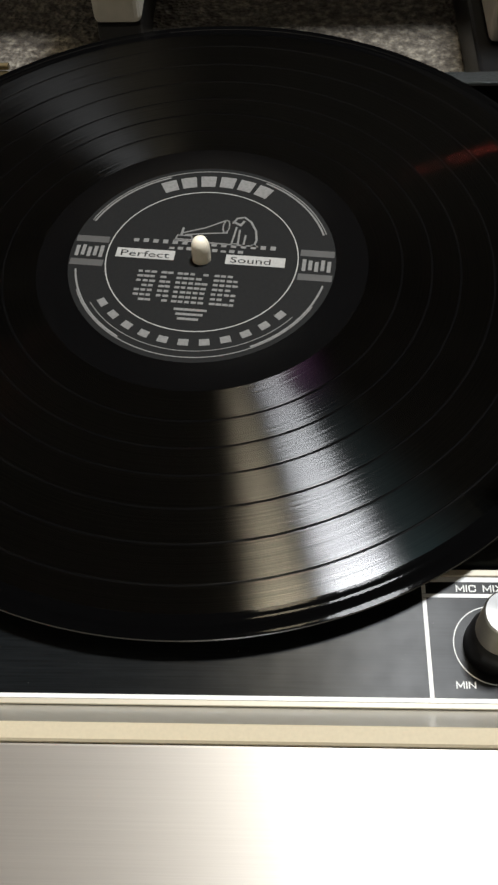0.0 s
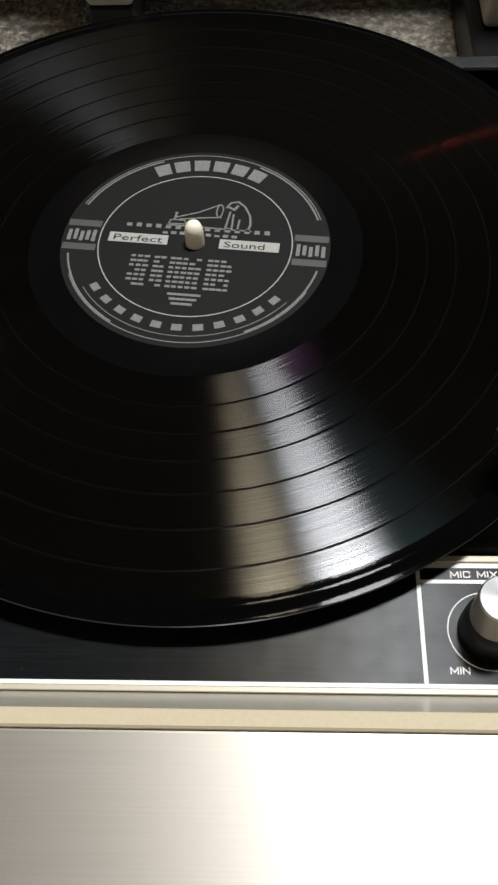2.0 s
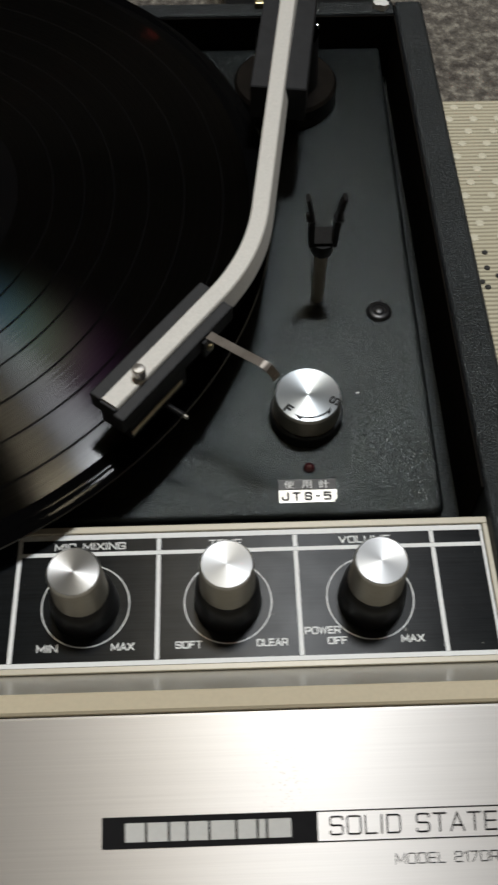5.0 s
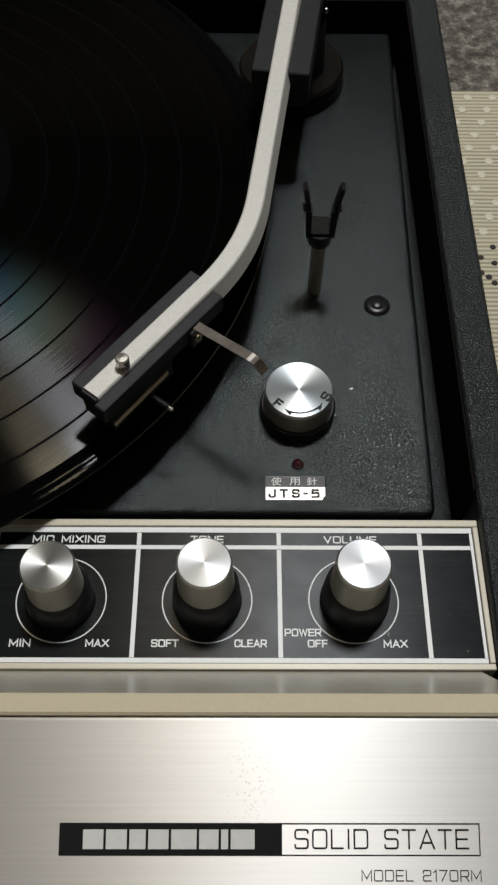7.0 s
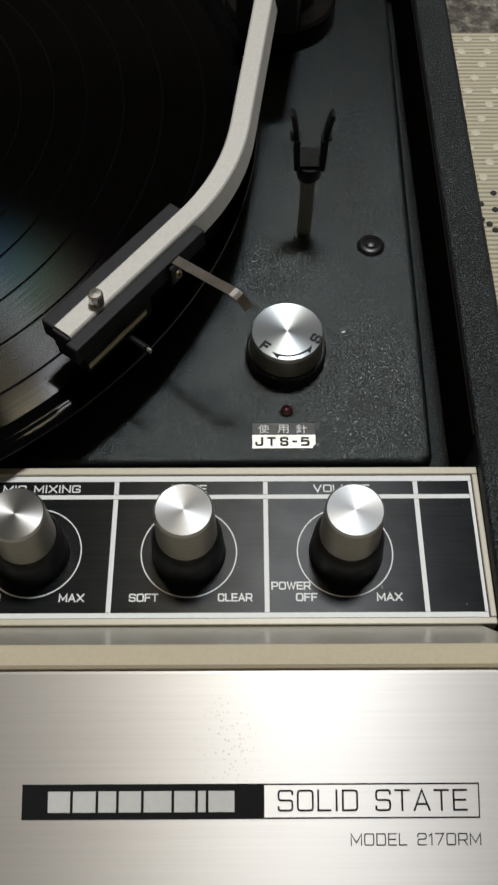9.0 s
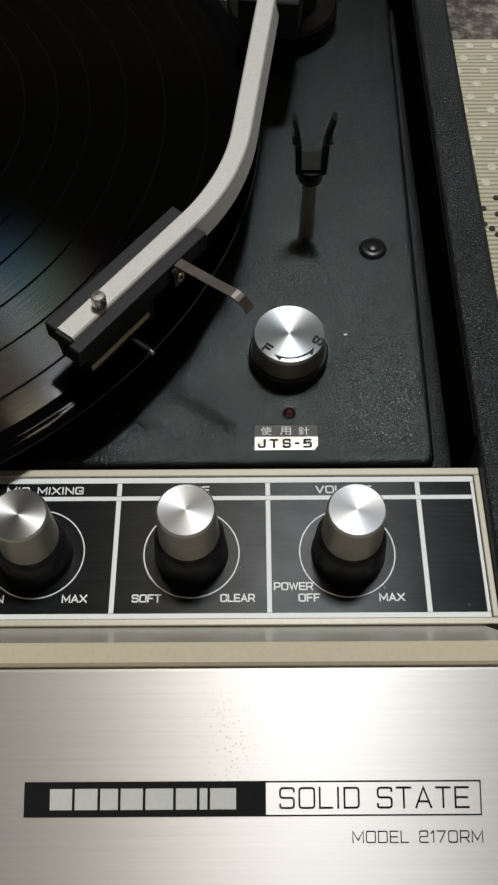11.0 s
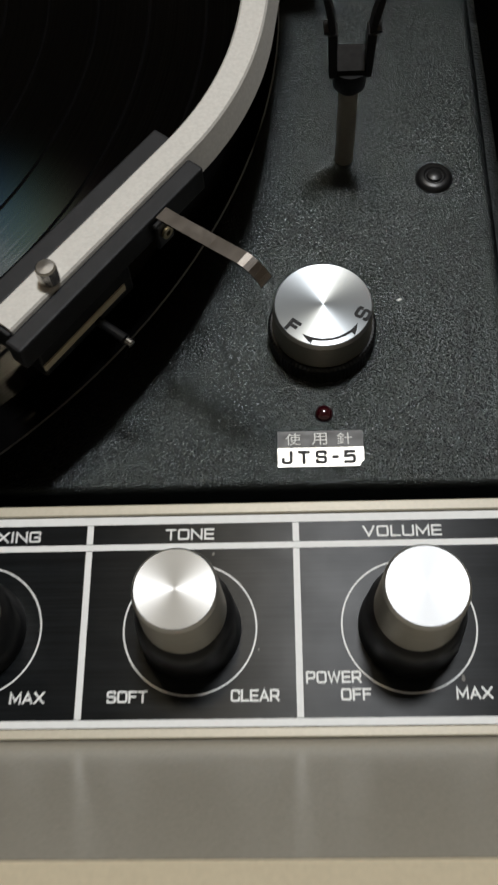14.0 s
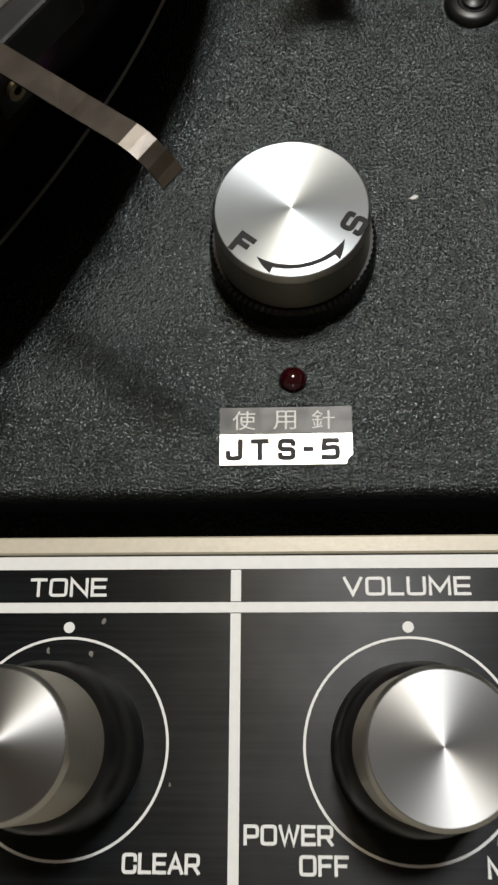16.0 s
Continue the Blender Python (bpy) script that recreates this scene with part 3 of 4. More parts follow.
def case():
    on_player("case_bottom", box(LEFT, 0.061, -0.175, 0.2185, GROUND + 0.010, -0.016, 0.002), CASE)
    on_player("case_side", box(0.049, 0.061, -0.067, 0.2185, -0.0158, RIM, 0.0016, 3), CASE, "black leatherette side wall")
    on_player("case_side", box(LEFT, LEFT + 0.012, -0.067, 0.2185, -0.0158, RIM, 0.0016, 3), CASE, "black leatherette side wall")
    on_player("case_back", box(LEFT + 0.0122, 0.0488, 0.2100, 0.2185, -0.0158, RIM, 0.0012, 3), CASE, "black leatherette back wall")
    pit = plain("black_lining", (0.0060, 0.0050, 0.0040), 0.8, 0.0, 0.2, 300.0, gloss=0.05)
    on_player("side_lining", box(0.0484, 0.0489, -0.0160, 0.2094, -0.0157, RIM - 0.0012), pit, "dull black lining of the well")
    on_player("back_lining", box(LEFT + 0.0122, 0.0483, 0.2095, 0.2099, -0.0157, RIM - 0.0012), pit, "dull black lining of the well")
    for x in (LEFT + 0.03, 0.04):
        for y in (-0.14, 0.18):
            foot = lathe([(0, 0), (0.009, 0), (0.010, 0.002), (0.010, 0.0102), (0, 0.0102)], 24)
            on_player("rubber_foot", moved(foot, pose(x, y, GROUND + 0.003)), BLACK, smooth=True)
    # the free front corner is cut round
    rounded_corner = [(0.0368 + 0.0036 * math.sin(radians(d)), -0.0132 - 0.0036 * math.cos(radians(d))) for d in (0, 18, 36, 54, 72, 90)]
    deck = prism([(LEFT + 0.018, -0.0168), *rounded_corner, (0.0438, 0.2090), (LEFT + 0.018, 0.2090)], -0.0085, 0.0, 2, 0.0018, 3)
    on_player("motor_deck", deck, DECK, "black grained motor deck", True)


def front():
    """The raised front housing: a grey ramp up from the panel, a cream edge, and the sloping aluminium plate."""
    foot_y, foot_z = -0.0672, 0.0098
    ramp = bmesh.new()
    top_y, top_z = -0.0876, 0.0590
    def climb(f):
        return foot_y + (top_y - foot_y) * f, foot_z + (top_z - foot_z) * f
    outline = [(LEFT, 0.0), (0.0450, 0.0), (0.0430, 0.42), (0.061, 0.75), (0.061, 1.0), (LEFT, 1.0)]
    a, zs = [(x, climb(f)[0]) for x, f in outline], [climb(f)[1] for x, f in outline]
    up = [ramp.verts.new((x, y, z)) for (x, y), z in zip(a, zs)]
    dn = [ramp.verts.new((x, y - 0.004, z - 0.012 if z > 0.02 else -0.014)) for (x, y), z in zip(a, zs)]
    ramp.faces.new(up)
    ramp.faces.new(dn)
    for i in range(6):
        ramp.faces.new((up[i], up[(i + 1) % 6], dn[(i + 1) % 6], dn[i]))
    on_player("ramp", ramp, RAMP, "glossy grey-cream ramp behind the front plate")
    edge = [(-0.0877, 0.0560), (-0.0877, 0.0594), (-0.0881, 0.0598), (-0.0914, 0.0590), (-0.0919, 0.0585), (-0.0919, 0.0560)]
    on_player("cream_edge", prism(edge, LEFT, 0.061, 0), CREAM, "yellowed cream plastic edge strip")
    slope = SLOPE
    y0, z0, y1 = -0.0924, 0.05815, -0.176
    z1 = z0 - (y0 - y1) * slope
    core = [(-0.0875, 0.0555), (y0 + 0.0001, 0.0555), (y0, z0 - 0.0018), (y1 + 0.001, z1 - 0.0018), (y1 + 0.002, -0.0155), (-0.0720, -0.0155)]
    on_player("front_housing", prism(core, LEFT, 0.0605, 0), CASE, "black front housing")
    plate = bmesh.new()
    plate = box(LEFT + 0.001, 0.0605, -(y0 - y1), 0.0, -0.0015, 0.0, 0.0004, 1)
    ob = on_player("front_plate", plate, ALU, "brushed aluminium front plate")
    ob.matrix_basis = Matrix.Translation((0, y0, z0 - player.location.z)) @ Matrix.Rotation(math.atan(slope), 4, "X")
    for v in ob.data.vertices:
        v.co.z += player.location.z
    return ob


case()
plate = front()


def on_plate(name, bm, material, x, along, label=""):
    """Print on the front plate; along is the distance down the slope from its upper edge."""
    return part(name, moved(bm, Matrix.Translation((x, -along, 0.00002))), material, plate, label)


SL = math.sqrt(1 + SLOPE ** 2)
B0, B1 = (0.1111 - 0.0924) * SL, (0.1168 - 0.0924) * SL
H = B1 - B0
on_plate("name_badge", box(-0.0528, -0.0090, 0, H, 0, 0.0001), INK, 0, B1, "black name badge with cream lettering as plain blocks")
x = -0.0481
for w in (0.0045, 0.0046, 0.0037, 0.0045, 0.0055, 0.0043, 0.0019, 0.0052):
    on_plate("badge_mark", box(x, x + w - 0.0005, 0, H * 0.60, 0.0001, 0.00018, 0), PRINT, 0, B1 - H * 0.20)
    x += w
for bm in (box(-0.0090, 0.0300, 0, 0.00022, 0, 0.0001), box(-0.0090, 0.0300, H - 0.00022, H, 0, 0.0001), box(0.02978, 0.0300, 0.00024, H - 0.00024, 0, 0.0001)):
    on_plate("badge_outline", bm, INK, 0, B1)
on_plate("lettering", strokes("SOLID STATE", H * 0.62, 0.0344, 0.00034), INK, -0.0066, B1 - H * 0.2, "thin black words SOLID STATE")
on_plate("lettering", strokes("MODEL 2170RM", 0.0021, 0.0235, 0.00019), INK, 0.0065, (0.1212 - 0.0924) * SL, "thin grey words MODEL 2170RM")


# ---- the control panel ----
def control_panel():
    z = player.location.z
    frame_bm = joined(box(LEFT + 0.013, 0.0488, -0.0263, -0.0242, 0.0, 0.0112, 0.0002, 1), box(LEFT + 0.013, 0.0488, -0.0672, -0.0655, 0.0, 0.0110, 0.0002, 1),
                      box(0.0473, 0.0488, -0.06545, -0.02635, 0.0, 0.0112, 0.0002, 1), box(LEFT + 0.013, 0.0472, -0.06545, -0.02635, -0.002, 0.0094))
    on_player("panel_frame", frame_bm, LIP, "cream-silver trim frame of the control panel")
    panel = on_player("control_panel", box(LEFT + 0.014, 0.0472, -0.0654, -0.0264, 0.0096, PANEL_TOP), PANEL, "black brushed control panel with white lines")
    def draw(name, bm, x=0.0, y=0.0, label="", h=0.00002):
        return part(name, moved(bm, Matrix.Translation((x, y, PANEL_TOP - z + h))), PANEL_PRINT, panel, label)
    t = 0.00006
    draw("line", box(LEFT + 0.014, 0.0471, -0.0653, -0.0640, 0, t))
    draw("line", box(-0.0855, 0.0471, -0.0280, -0.0264, 0, t))
    draw("line", box(-0.0855, 0.0462, -0.0331, -0.0319, 0, t))
    draw("line", box(0.0463, 0.0471, -0.0639, -0.0281, 0, t))
    for x in (-0.0849, -0.0457, -0.0069, 0.0323):
        draw("line", joined(box(x - 0.0006, x + 0.0006, -0.0639, -0.0332, 0, t), box(x - 0.0006, x + 0.0006, -0.0318, -0.0281, 0, t)))
    for x in (-0.0655, -0.0264, 0.0129):
        draw("dial_ring", ring_band(0.01185, 0.01215, 0, t), x, -0.0480)
        draw("dial_dot", lathe([(0, 0), (0.00065, 0), (0.00065, t), (0, t)], 20), x, -0.0348)
    for word, x, y, w, hgt in (("MIC MIXING", -0.0752, -0.0312, 0.0201, 0.0022), ("TONE", -0.0314, -0.0312, 0.0092, 0.0022), ("VOLUME", 0.0056, -0.0312, 0.0147, 0.0022),
                               ("MIN", -0.0779, -0.0611, 0.0056, 0.0021), ("MAX", -0.0580, -0.0611, 0.0062, 0.0021), ("SOFT", -0.0408, -0.0611, 0.0072, 0.0021),
                               ("CLEAR", -0.0190, -0.0611, 0.0085, 0.0021), ("POWER", -0.0058, -0.0581, 0.0097, 0.0021), ("OFF", 0.0002, -0.0611, 0.0053, 0.0021),
                               ("MAX", 0.0201, -0.0611, 0.0063, 0.0021)):
        draw("lettering", strokes(word, hgt, w, 0.00036), x, y, "white word " + word)


control_panel()


def dust():
    """Pale specks and hairs lying on the panel, and one brown fleck."""
    rnd = random.Random(11)
    spots = [(-0.0287, -0.0375, 0.0006), (-0.0237, -0.0378, 0.0007), (-0.0224, -0.0340, 0.0006), (-0.0140, -0.0520, 0.0003), (0.0420, -0.0620, 0.0004), (0.0215, -0.0575, 0.0009)]
    spots += [(rnd.uniform(-0.30, 0.045), rnd.uniform(-0.063, -0.035), rnd.uniform(0.0001, 0.00025)) for _ in range(40)]
    grey = plain("dust_grey", (0.16, 0.155, 0.14), 0.9)
    for x, y, r in spots:
        pts = [(x + r * rnd.uniform(0.3, 1) * math.cos(a) * 0.6, y + r * rnd.uniform(0.3, 1) * math.sin(a)) for a in np.linspace(0, 5.6, 7)]
        on_player("dust_speck", prism(pts, PANEL_TOP + 0.00001, PANEL_TOP + 0.00006), grey)


dust()


def control_knob(x, y, turn, foot, top):
    """A tapered black skirt and an aluminium cap from foot to top above the panel."""
    z = PANEL_TOP - player.location.z
    skirt = [(0, 0), (0.0093, 0), (0.0093, 0.0005), (0.0091, 0.0030), (0.0086, foot - 0.0023), (0.0079, foot - 0.0006), (0.0072, foot), (0, foot)]
    knob = part("control_knob", lathe(skirt, 64), BLACK, player, "aluminium knob on a black skirt", True)
    knob.matrix_basis = pose(x, y, z, 0, 0, turn)
    part("cap_side", lathe([(0.0060, foot), (0.0074, foot), (0.0070, top - 0.0008), (0.0060, top - 0.0008)], 64), KNOB_SIDE, knob, "satin aluminium side", True)
    part("cap_bevel", lathe([(0.0062, top - 0.00078), (0.0070, top - 0.00078), (0.0069, top - 0.0005), (0.0066, top - 0.0001), (0.0062, top - 0.0001)], 64), TURNED, knob, "bright turned edge", True)
    part("cap_top", lathe([(0, top - 0.00009), (0.0066, top - 0.00009), (0.0065, top), (0, top)], 64), KNOB_TOP, knob, "spun aluminium top")
    return knob


for x, turn, foot, top in ((-0.0655, 20, 0.0102, 0.0227), (-0.0264, 10, 0.0122, 0.0247), (0.0131, -15, 0.0116, 0.0243)):
    control_knob(x, -0.0480, turn, foot, top)


# ---- things on the deck ----
def speed_knob():
    z = -player.location.z
    knob = part("speed_knob", lathe([(0, 0), (0.0117, 0), (0.0117, 0.0006), (0.0117, 0.0042), (0.0112, 0.0048), (0, 0.0048)], 160, teeth=80, tooth=0.0002), BLACK, player, "ribbed black knob base under an aluminium cap")
    knob.matrix_basis = pose(0.0, 0.0192, z)
    part("cap_side", lathe([(0.0090, 0.0048), (0.0107, 0.0048), (0.0105, 0.0114), (0.0090, 0.0114)], 80), KNOB_SIDE, knob, "satin aluminium rim", True)
    part("cap_bevel", lathe([(0.0092, 0.01142), (0.0105, 0.01142), (0.0104, 0.0118), (0.0101, 0.0124), (0.0092, 0.0124)], 80), TURNED, knob, "bright turned edge", True)
    part("cap_top", lathe([(0, 0.01244), (0.0101, 0.01244), (0.0100, 0.01254), (0, 0.01254)], 80), SPEED_TOP, knob, "spun aluminium top")
    top = 0.01256
    part("letter", moved(strokes("F", 0.0031, 0.0025, 0.00078), pose(-0.0083, -0.0056, top, 0, 0, -38)), INK, knob, "engraved black letter F")
    part("letter", moved(strokes("S", 0.0033, 0.0028, 0.00072), pose(0.0088, -0.0047, top, 0, 0, 58)), INK, knob, "engraved black letter S")
    # an arc whose two ends flare outwards into long half barbs
    arc, ring = bmesh.new(), []
    for d in (0.3, 4, 8, 12, 16, 16.3, 20, 26, 32, 38, 43.5, 49, 55, 61, 67, 70.7, 71, 75, 79, 83, 86.7):
        a, end = radians(237.5 + d), min(d, 87 - d)
        inner, outer = 0.00838, 0.00892 + 0.00015 * max(0, 1 - end / 30) if end > 16.1 else 0.00842 + 0.00150 * end / 16
        ring.append([arc.verts.new((r * math.cos(a), r * math.sin(a), h)) for r, h in ((inner, 0), (inner, 0.00006), (outer, 0.00006), (outer, 0))])
    for p, q in zip(ring, ring[1:]):
        for k in range(4):
            arc.faces.new((p[k], p[(k + 1) % 4], q[(k + 1) % 4], q[k]))
    arc.faces.new(ring[0])
    arc.faces.new(ring[-1])
    part("arrow", moved(arc, Matrix.Translation((0, 0, top))), INK, knob, "curved black double arrow")


speed_knob()
on_player("pilot_lamp", moved(lathe([(0.0019, -0.001), (0.0019, 0.0002), (0.0016, 0.0010), (0.0009, 0.0015), (0, 0.0017)], 32), pose(-0.0002, 0, 0)), RUBY, "dark red domed pilot lamp", True)
on_player("deck_screw", moved(lathe([(0.0044, -0.0005), (0.0044, 0.0003), (0.0040, 0.0009), (0.0033, 0.0012), (0.0026, 0.0013), (0.0022, 0.0010), (0.0019, 0.0010), (0.0017, 0.0015), (0.0009, 0.0018), (0, 0.0018)], 40), pose(0.0282, 0.0620, 0)), BLACK, "domed black screw cover", True)
on_player("paint_chip", moved(prism([(-0.0007, -0.0002), (0.0001, -0.0004), (0.0008, 0.0001), (0.0002, 0.0004)], 0, 0.0001), pose(0.0175, 0.0281, 0)), PRINT, "small pale chip")


def sticker():
    def crinkled(name, colour, rough, metal, gloss):
        m = Nodes(name)
        m.set(Metallic=metal, Roughness=rough, Specular_IOR_Level=gloss)
        m.to(m.ramp(m.noise(300.0), [(0.3, tuple(c * 0.9 for c in colour)), (0.7, tuple(c * 1.1 for c in colour))]), "Base Color")
        m.bump(m.noise(190.0, detail=2.0), 1.0, 0.00022)
        return m.mat
    foil = crinkled("silver_foil", (0.60, 0.58, 0.52), 0.34, 0.45, 0.5)
    grey = crinkled("grey_foil", (0.045, 0.044, 0.042), 0.36, 0.0, 0.25)
    # one corner is torn away
    st = on_player("needle_sticker", prism([(-0.0101, -0.0121), (0.0068, -0.0121), (0.0071, -0.0113), (0.0077, -0.0108), (0.0077, -0.0078), (-0.0101, -0.0078)], 0.0, 0.0001), foil, "silver foil sticker naming the needle, one corner torn")
    z = -player.location.z
    part("upper_band", moved(box(-0.0101, 0.0077, -0.0077, -0.0040, 0.0, 0.0001), Matrix.Translation((0, 0, z))), grey, st, "grey printed band")
    def word(text, x, y, w, h, mat, label):
        letters = strokes(text, h, w, 0.00066, 0.00004) if text in "JTS-5" else lettering(text, h, w, depth=0.00004)
        part("lettering", moved(letters, pose(x, y, z + 0.00011)), mat, st, label)
    for ch, x in (("使", -0.0084), ("用", -0.0029), ("針", 0.0023)):
        word(ch, x, -0.0072, 0.0031, 0.0027, PRINT, "white character " + ch)
    for ch, x, w in (("J", -0.0093, 0.0023), ("T", -0.0059, 0.0024), ("S", -0.0023, 0.0024), ("-", 0.0011, 0.0014), ("5", 0.0035, 0.0025)):
        word(ch, x, -0.0115, w, 0.0030, INK, "black character " + ch)


sticker()


def arm_rest():
    rest = tagged(new("arm_rest"), "black forked tonearm rest on a steel post")
    rest.parent = player
    rest.location = (0.0072, 0.0690, -player.location.z)
    part("post", lathe([(0, 0), (0.0022, 0), (0.0022, 0.026), (0, 0.026)], 24), STEEL, rest, "plain steel post", True)
    part("collar", lathe([(0, 0.0225), (0.0026, 0.0225), (0.0036, 0.0238), (0.0038, 0.0285), (0, 0.0285)], 24), BLACK, rest, smooth=True)
    part("saddle", joined(box(-0.0030, 0.0030, -0.0026, 0.0026, 0.0280, 0.0296, 0.0002, 1), prism([(-0.0026, 0.0297), (0.0024, 0.0297), (0.0024, 0.0322)], -0.0029, 0.0029, 0)), WORN, rest, "worn black saddle between the prongs")
    for s in (-1, 1):
        # a prong: a broad cheek below, a thin blade above that bends out, with a turned-out tab
        cheek = [(s * 0.0030, 0.0270), (s * 0.0046, 0.0270), (s * 0.0050, 0.0378), (s * 0.0042, 0.0384), (s * 0.0031, 0.0384)]
        blade = [(s * 0.0034, 0.0382), (s * 0.0047, 0.0382), (s * 0.0054, 0.0420), (s * 0.0061, 0.0456), (s * 0.0064, 0.0470), (s * 0.0053, 0.0475), (s * 0.0046, 0.0452), (s * 0.0039, 0.0420)]
        tab = prism([(s * 0.0042, 0.0382), (s * 0.0060, 0.0385), (s * 0.0059, 0.0391), (s * 0.0042, 0.0391)], -0.0018, 0.0018, 0)
        turn = pose(0, 0, 0, 0, 0, -90)
        part("prong", joined(moved(prism(cheek, -0.0020, 0.0020, 0, 0.0002, 1), turn), moved(prism(blade, -0.0017, 0.0017, 0, 0.0002, 1), turn), moved(tab, turn)), BLACK, rest, "black plastic prong")


arm_rest()


def turntable():
    z = -player.location.z
    platter = part("platter", lathe([(0, 0.004), (0.126, 0.004), (0.128, 0.006), (0.128, 0.0165), (0.126, 0.0183), (0, 0.0183)], 128), MATT, player, "black platter under the record", True)
    platter.location = (-0.1581, 0.0989, z)
    pin = part("spindle", lathe([(0, 0.0183), (0.0035, 0.0183), (0.0035, 0.0252), (0.0033, 0.0275), (0.0025, 0.0296), (0.0011, 0.0306), (0, 0.0308)], 32), IVORY, player, "ivory plastic spindle with a round tip", True)
    pin.location = (-0.1581, 0.0989, z)


turntable()


def tonearm():
    z = -player.location.z
    arm = part("tonearm", moved(lathe([(0, 0), (0.0206, 0), (0.0208, 0.0012), (0.0206, 0.0075), (0.0196, 0.0088), (0, 0.0088)], 64), pose(0.0015, 0.1765, z)), UMBER, player, "silver bent tonearm on a black pivot", True)
    def piece(name, bm, material, label="", smooth=False):
        return part(name, moved(bm, Matrix.Translation((0, 0, z))), material, arm, label, smooth)
    # bar: along the headshell, round the bend, back over the pivot block
    a, v, b = Vector((-0.0575, -0.0018)), Vector((-0.0158, 0.0516)), Vector((0.0048, 0.2020))
    u, w = (v - a).normalized(), (b - v).normalized()
    p0, p2 = v - u * 0.018, v + w * 0.019
    flat = [a, a + u * 0.015, a + u * 0.030, p0]
    for i in range(1, 14):
        s = i / 14
        flat.append((1 - s) ** 2 * p0 + 2 * s * (1 - s) * v + s * s * p2)
    flat += [p2, p2 + w * 0.03, p2 + w * 0.06, b]
    path, run = [], 0.0
    for i, p in enumerate(flat):
        run += (p - flat[i - 1]).length if i else 0
        path.append((p.x, p.y, 0.0412 + 0.0055 * max(0, run - 0.045) / 0.16))
    piece("arm_bar", sweep(path, 0.0056, 0.0060, 0.0004, 0.0014), ARM, "silver hammered-paint bar")
    # headshell: two black wings beside the bar, with the cartridge below
    ang = math.degrees(math.atan2(u.y, u.x))
    hs = pose(a.x, a.y, 0, 0, 0, ang)
    wings = joined(box(-0.0004, 0.0500, 0.0029, 0.0071, 0.0345, 0.0404, 0.0005, 2), box(-0.0022, 0.0480, -0.0066, -0.0029, 0.0345, 0.0404, 0.0005, 2),
                   box(0.0004, 0.0480, -0.0040, 0.0040, 0.0325, 0.0331), box(-0.0010, -0.0001, -0.0028, 0.0028, 0.0340, 0.0405, 0.0002, 1))
    piece("headshell", moved(wings, hs), MATT, "black headshell with bevelled wings")
    piece("cartridge", moved(box(0.0010, 0.0260, -0.0058, 0.0056, 0.0262, 0.0343, 0.0006, 2), hs), BLACK, "black cartridge body")
    piece("cartridge_side", moved(box(0.0012, 0.0235, -0.0061, -0.0058, 0.0287, 0.0304), hs), CREAM, "cream strip along the cartridge")
    piece("stylus_lever", moved(joined(moved(lathe([(0, 0), (0.0009, 0), (0.0010, 0.0072), (0, 0.0075)], 16), pose(0.0155, -0.0055, 0.0275, 90, 0, 0))), hs), BLACK, "black stylus lever")
    piece("lever_tip", moved(moved(lathe([(0, 0), (0.0008, 0), (0.0008, 0.0012), (0, 0.0015)], 16), pose(0.0155, -0.0131, 0.0275, 90, 0, 0)), hs), CHROME, "small bright tip", True)
    piece("stylus", moved(box(0.0060, 0.0085, -0.001, 0.001, 0.0208, 0.0262), hs), BLACK)
    piece("thumb_screw", moved(lathe([(0, 0), (0.0018, 0), (0.0019, 0.0004), (0.0019, 0.0036), (0.0016, 0.0040), (0, 0.0041)], 64, teeth=32, tooth=0.00010), pose(-0.0494, 0.0068, 0.0412)), CHROME, "knurled chrome thumb screw")
    # finger lift
    f = [(-0.0300, 0.0195, 0.0430), (-0.0205, 0.0124, 0.0434), (-0.0153, 0.0085, 0.0438), (-0.0143, 0.0077, 0.0437), (-0.0134, 0.0070, 0.0433), (-0.0125, 0.0063, 0.0426), (-0.0117, 0.0057, 0.0418), (-0.0112, 0.0053, 0.0408)]
    piece("finger_lift", sweep(f, 0.0029, 0.0004), DULL, "thin bent steel finger lift")
    piece("lift_bracket", moved(box(0.0325, 0.0370, -0.0078, -0.0066, 0.0325, 0.0390, 0.0003, 1), hs), BLACK, "black lift bracket")
    piece("eyelet", moved(moved(ring_band(0.0006, 0.0013, 0, 0.0006, segments=20), pose(0.0348, -0.0078, 0.0358, 90, 0, 0)), hs), BRASS, "cream eyelet")
    # pivot block under the bar
    turn = math.degrees(math.atan2(w.y, w.x)) - 90
    blk = box(-0.0098, 0.0098, 0, 0.080, 0.0300, 0.0432, 0.0004, 1)
    piece("pivot_block", moved(blk, pose(-0.0049, 0.1265, 0, 0, 0, turn)), MATT, "dark grey pivot block")
    piece("pivot_post", moved(lathe([(0.013, 0.0088), (0.012, 0.0300)], 40), pose(0.0015, 0.1765, 0)), MATT, smooth=True)


tonearm()


def hinge(x):
    h = on_player("hinge", joined(box(x - 0.0060, x + 0.0060, 0.2140, 0.2208, RIM - 0.012, 0.0175, 0.0006, 2), moved(lathe([(0, -0.006), (0.0016, -0.006), (0.0016, 0.006), (0, 0.006)], 16), pose(x, 0.2215, 0.0190, 0, 90, 0))), BRASS, "brass-coloured lid hinge", False)
    return h


hinge(-0.0035)
hinge(-0.2580)
on_player("wall_screw", moved(lathe([(0, 0), (0.0013, 0), (0.0010, 0.0008), (0, 0.001)], 16), pose(0.0166, 0.2094, 0.0096, 90, 0, 0)), CHROME, smooth=True)


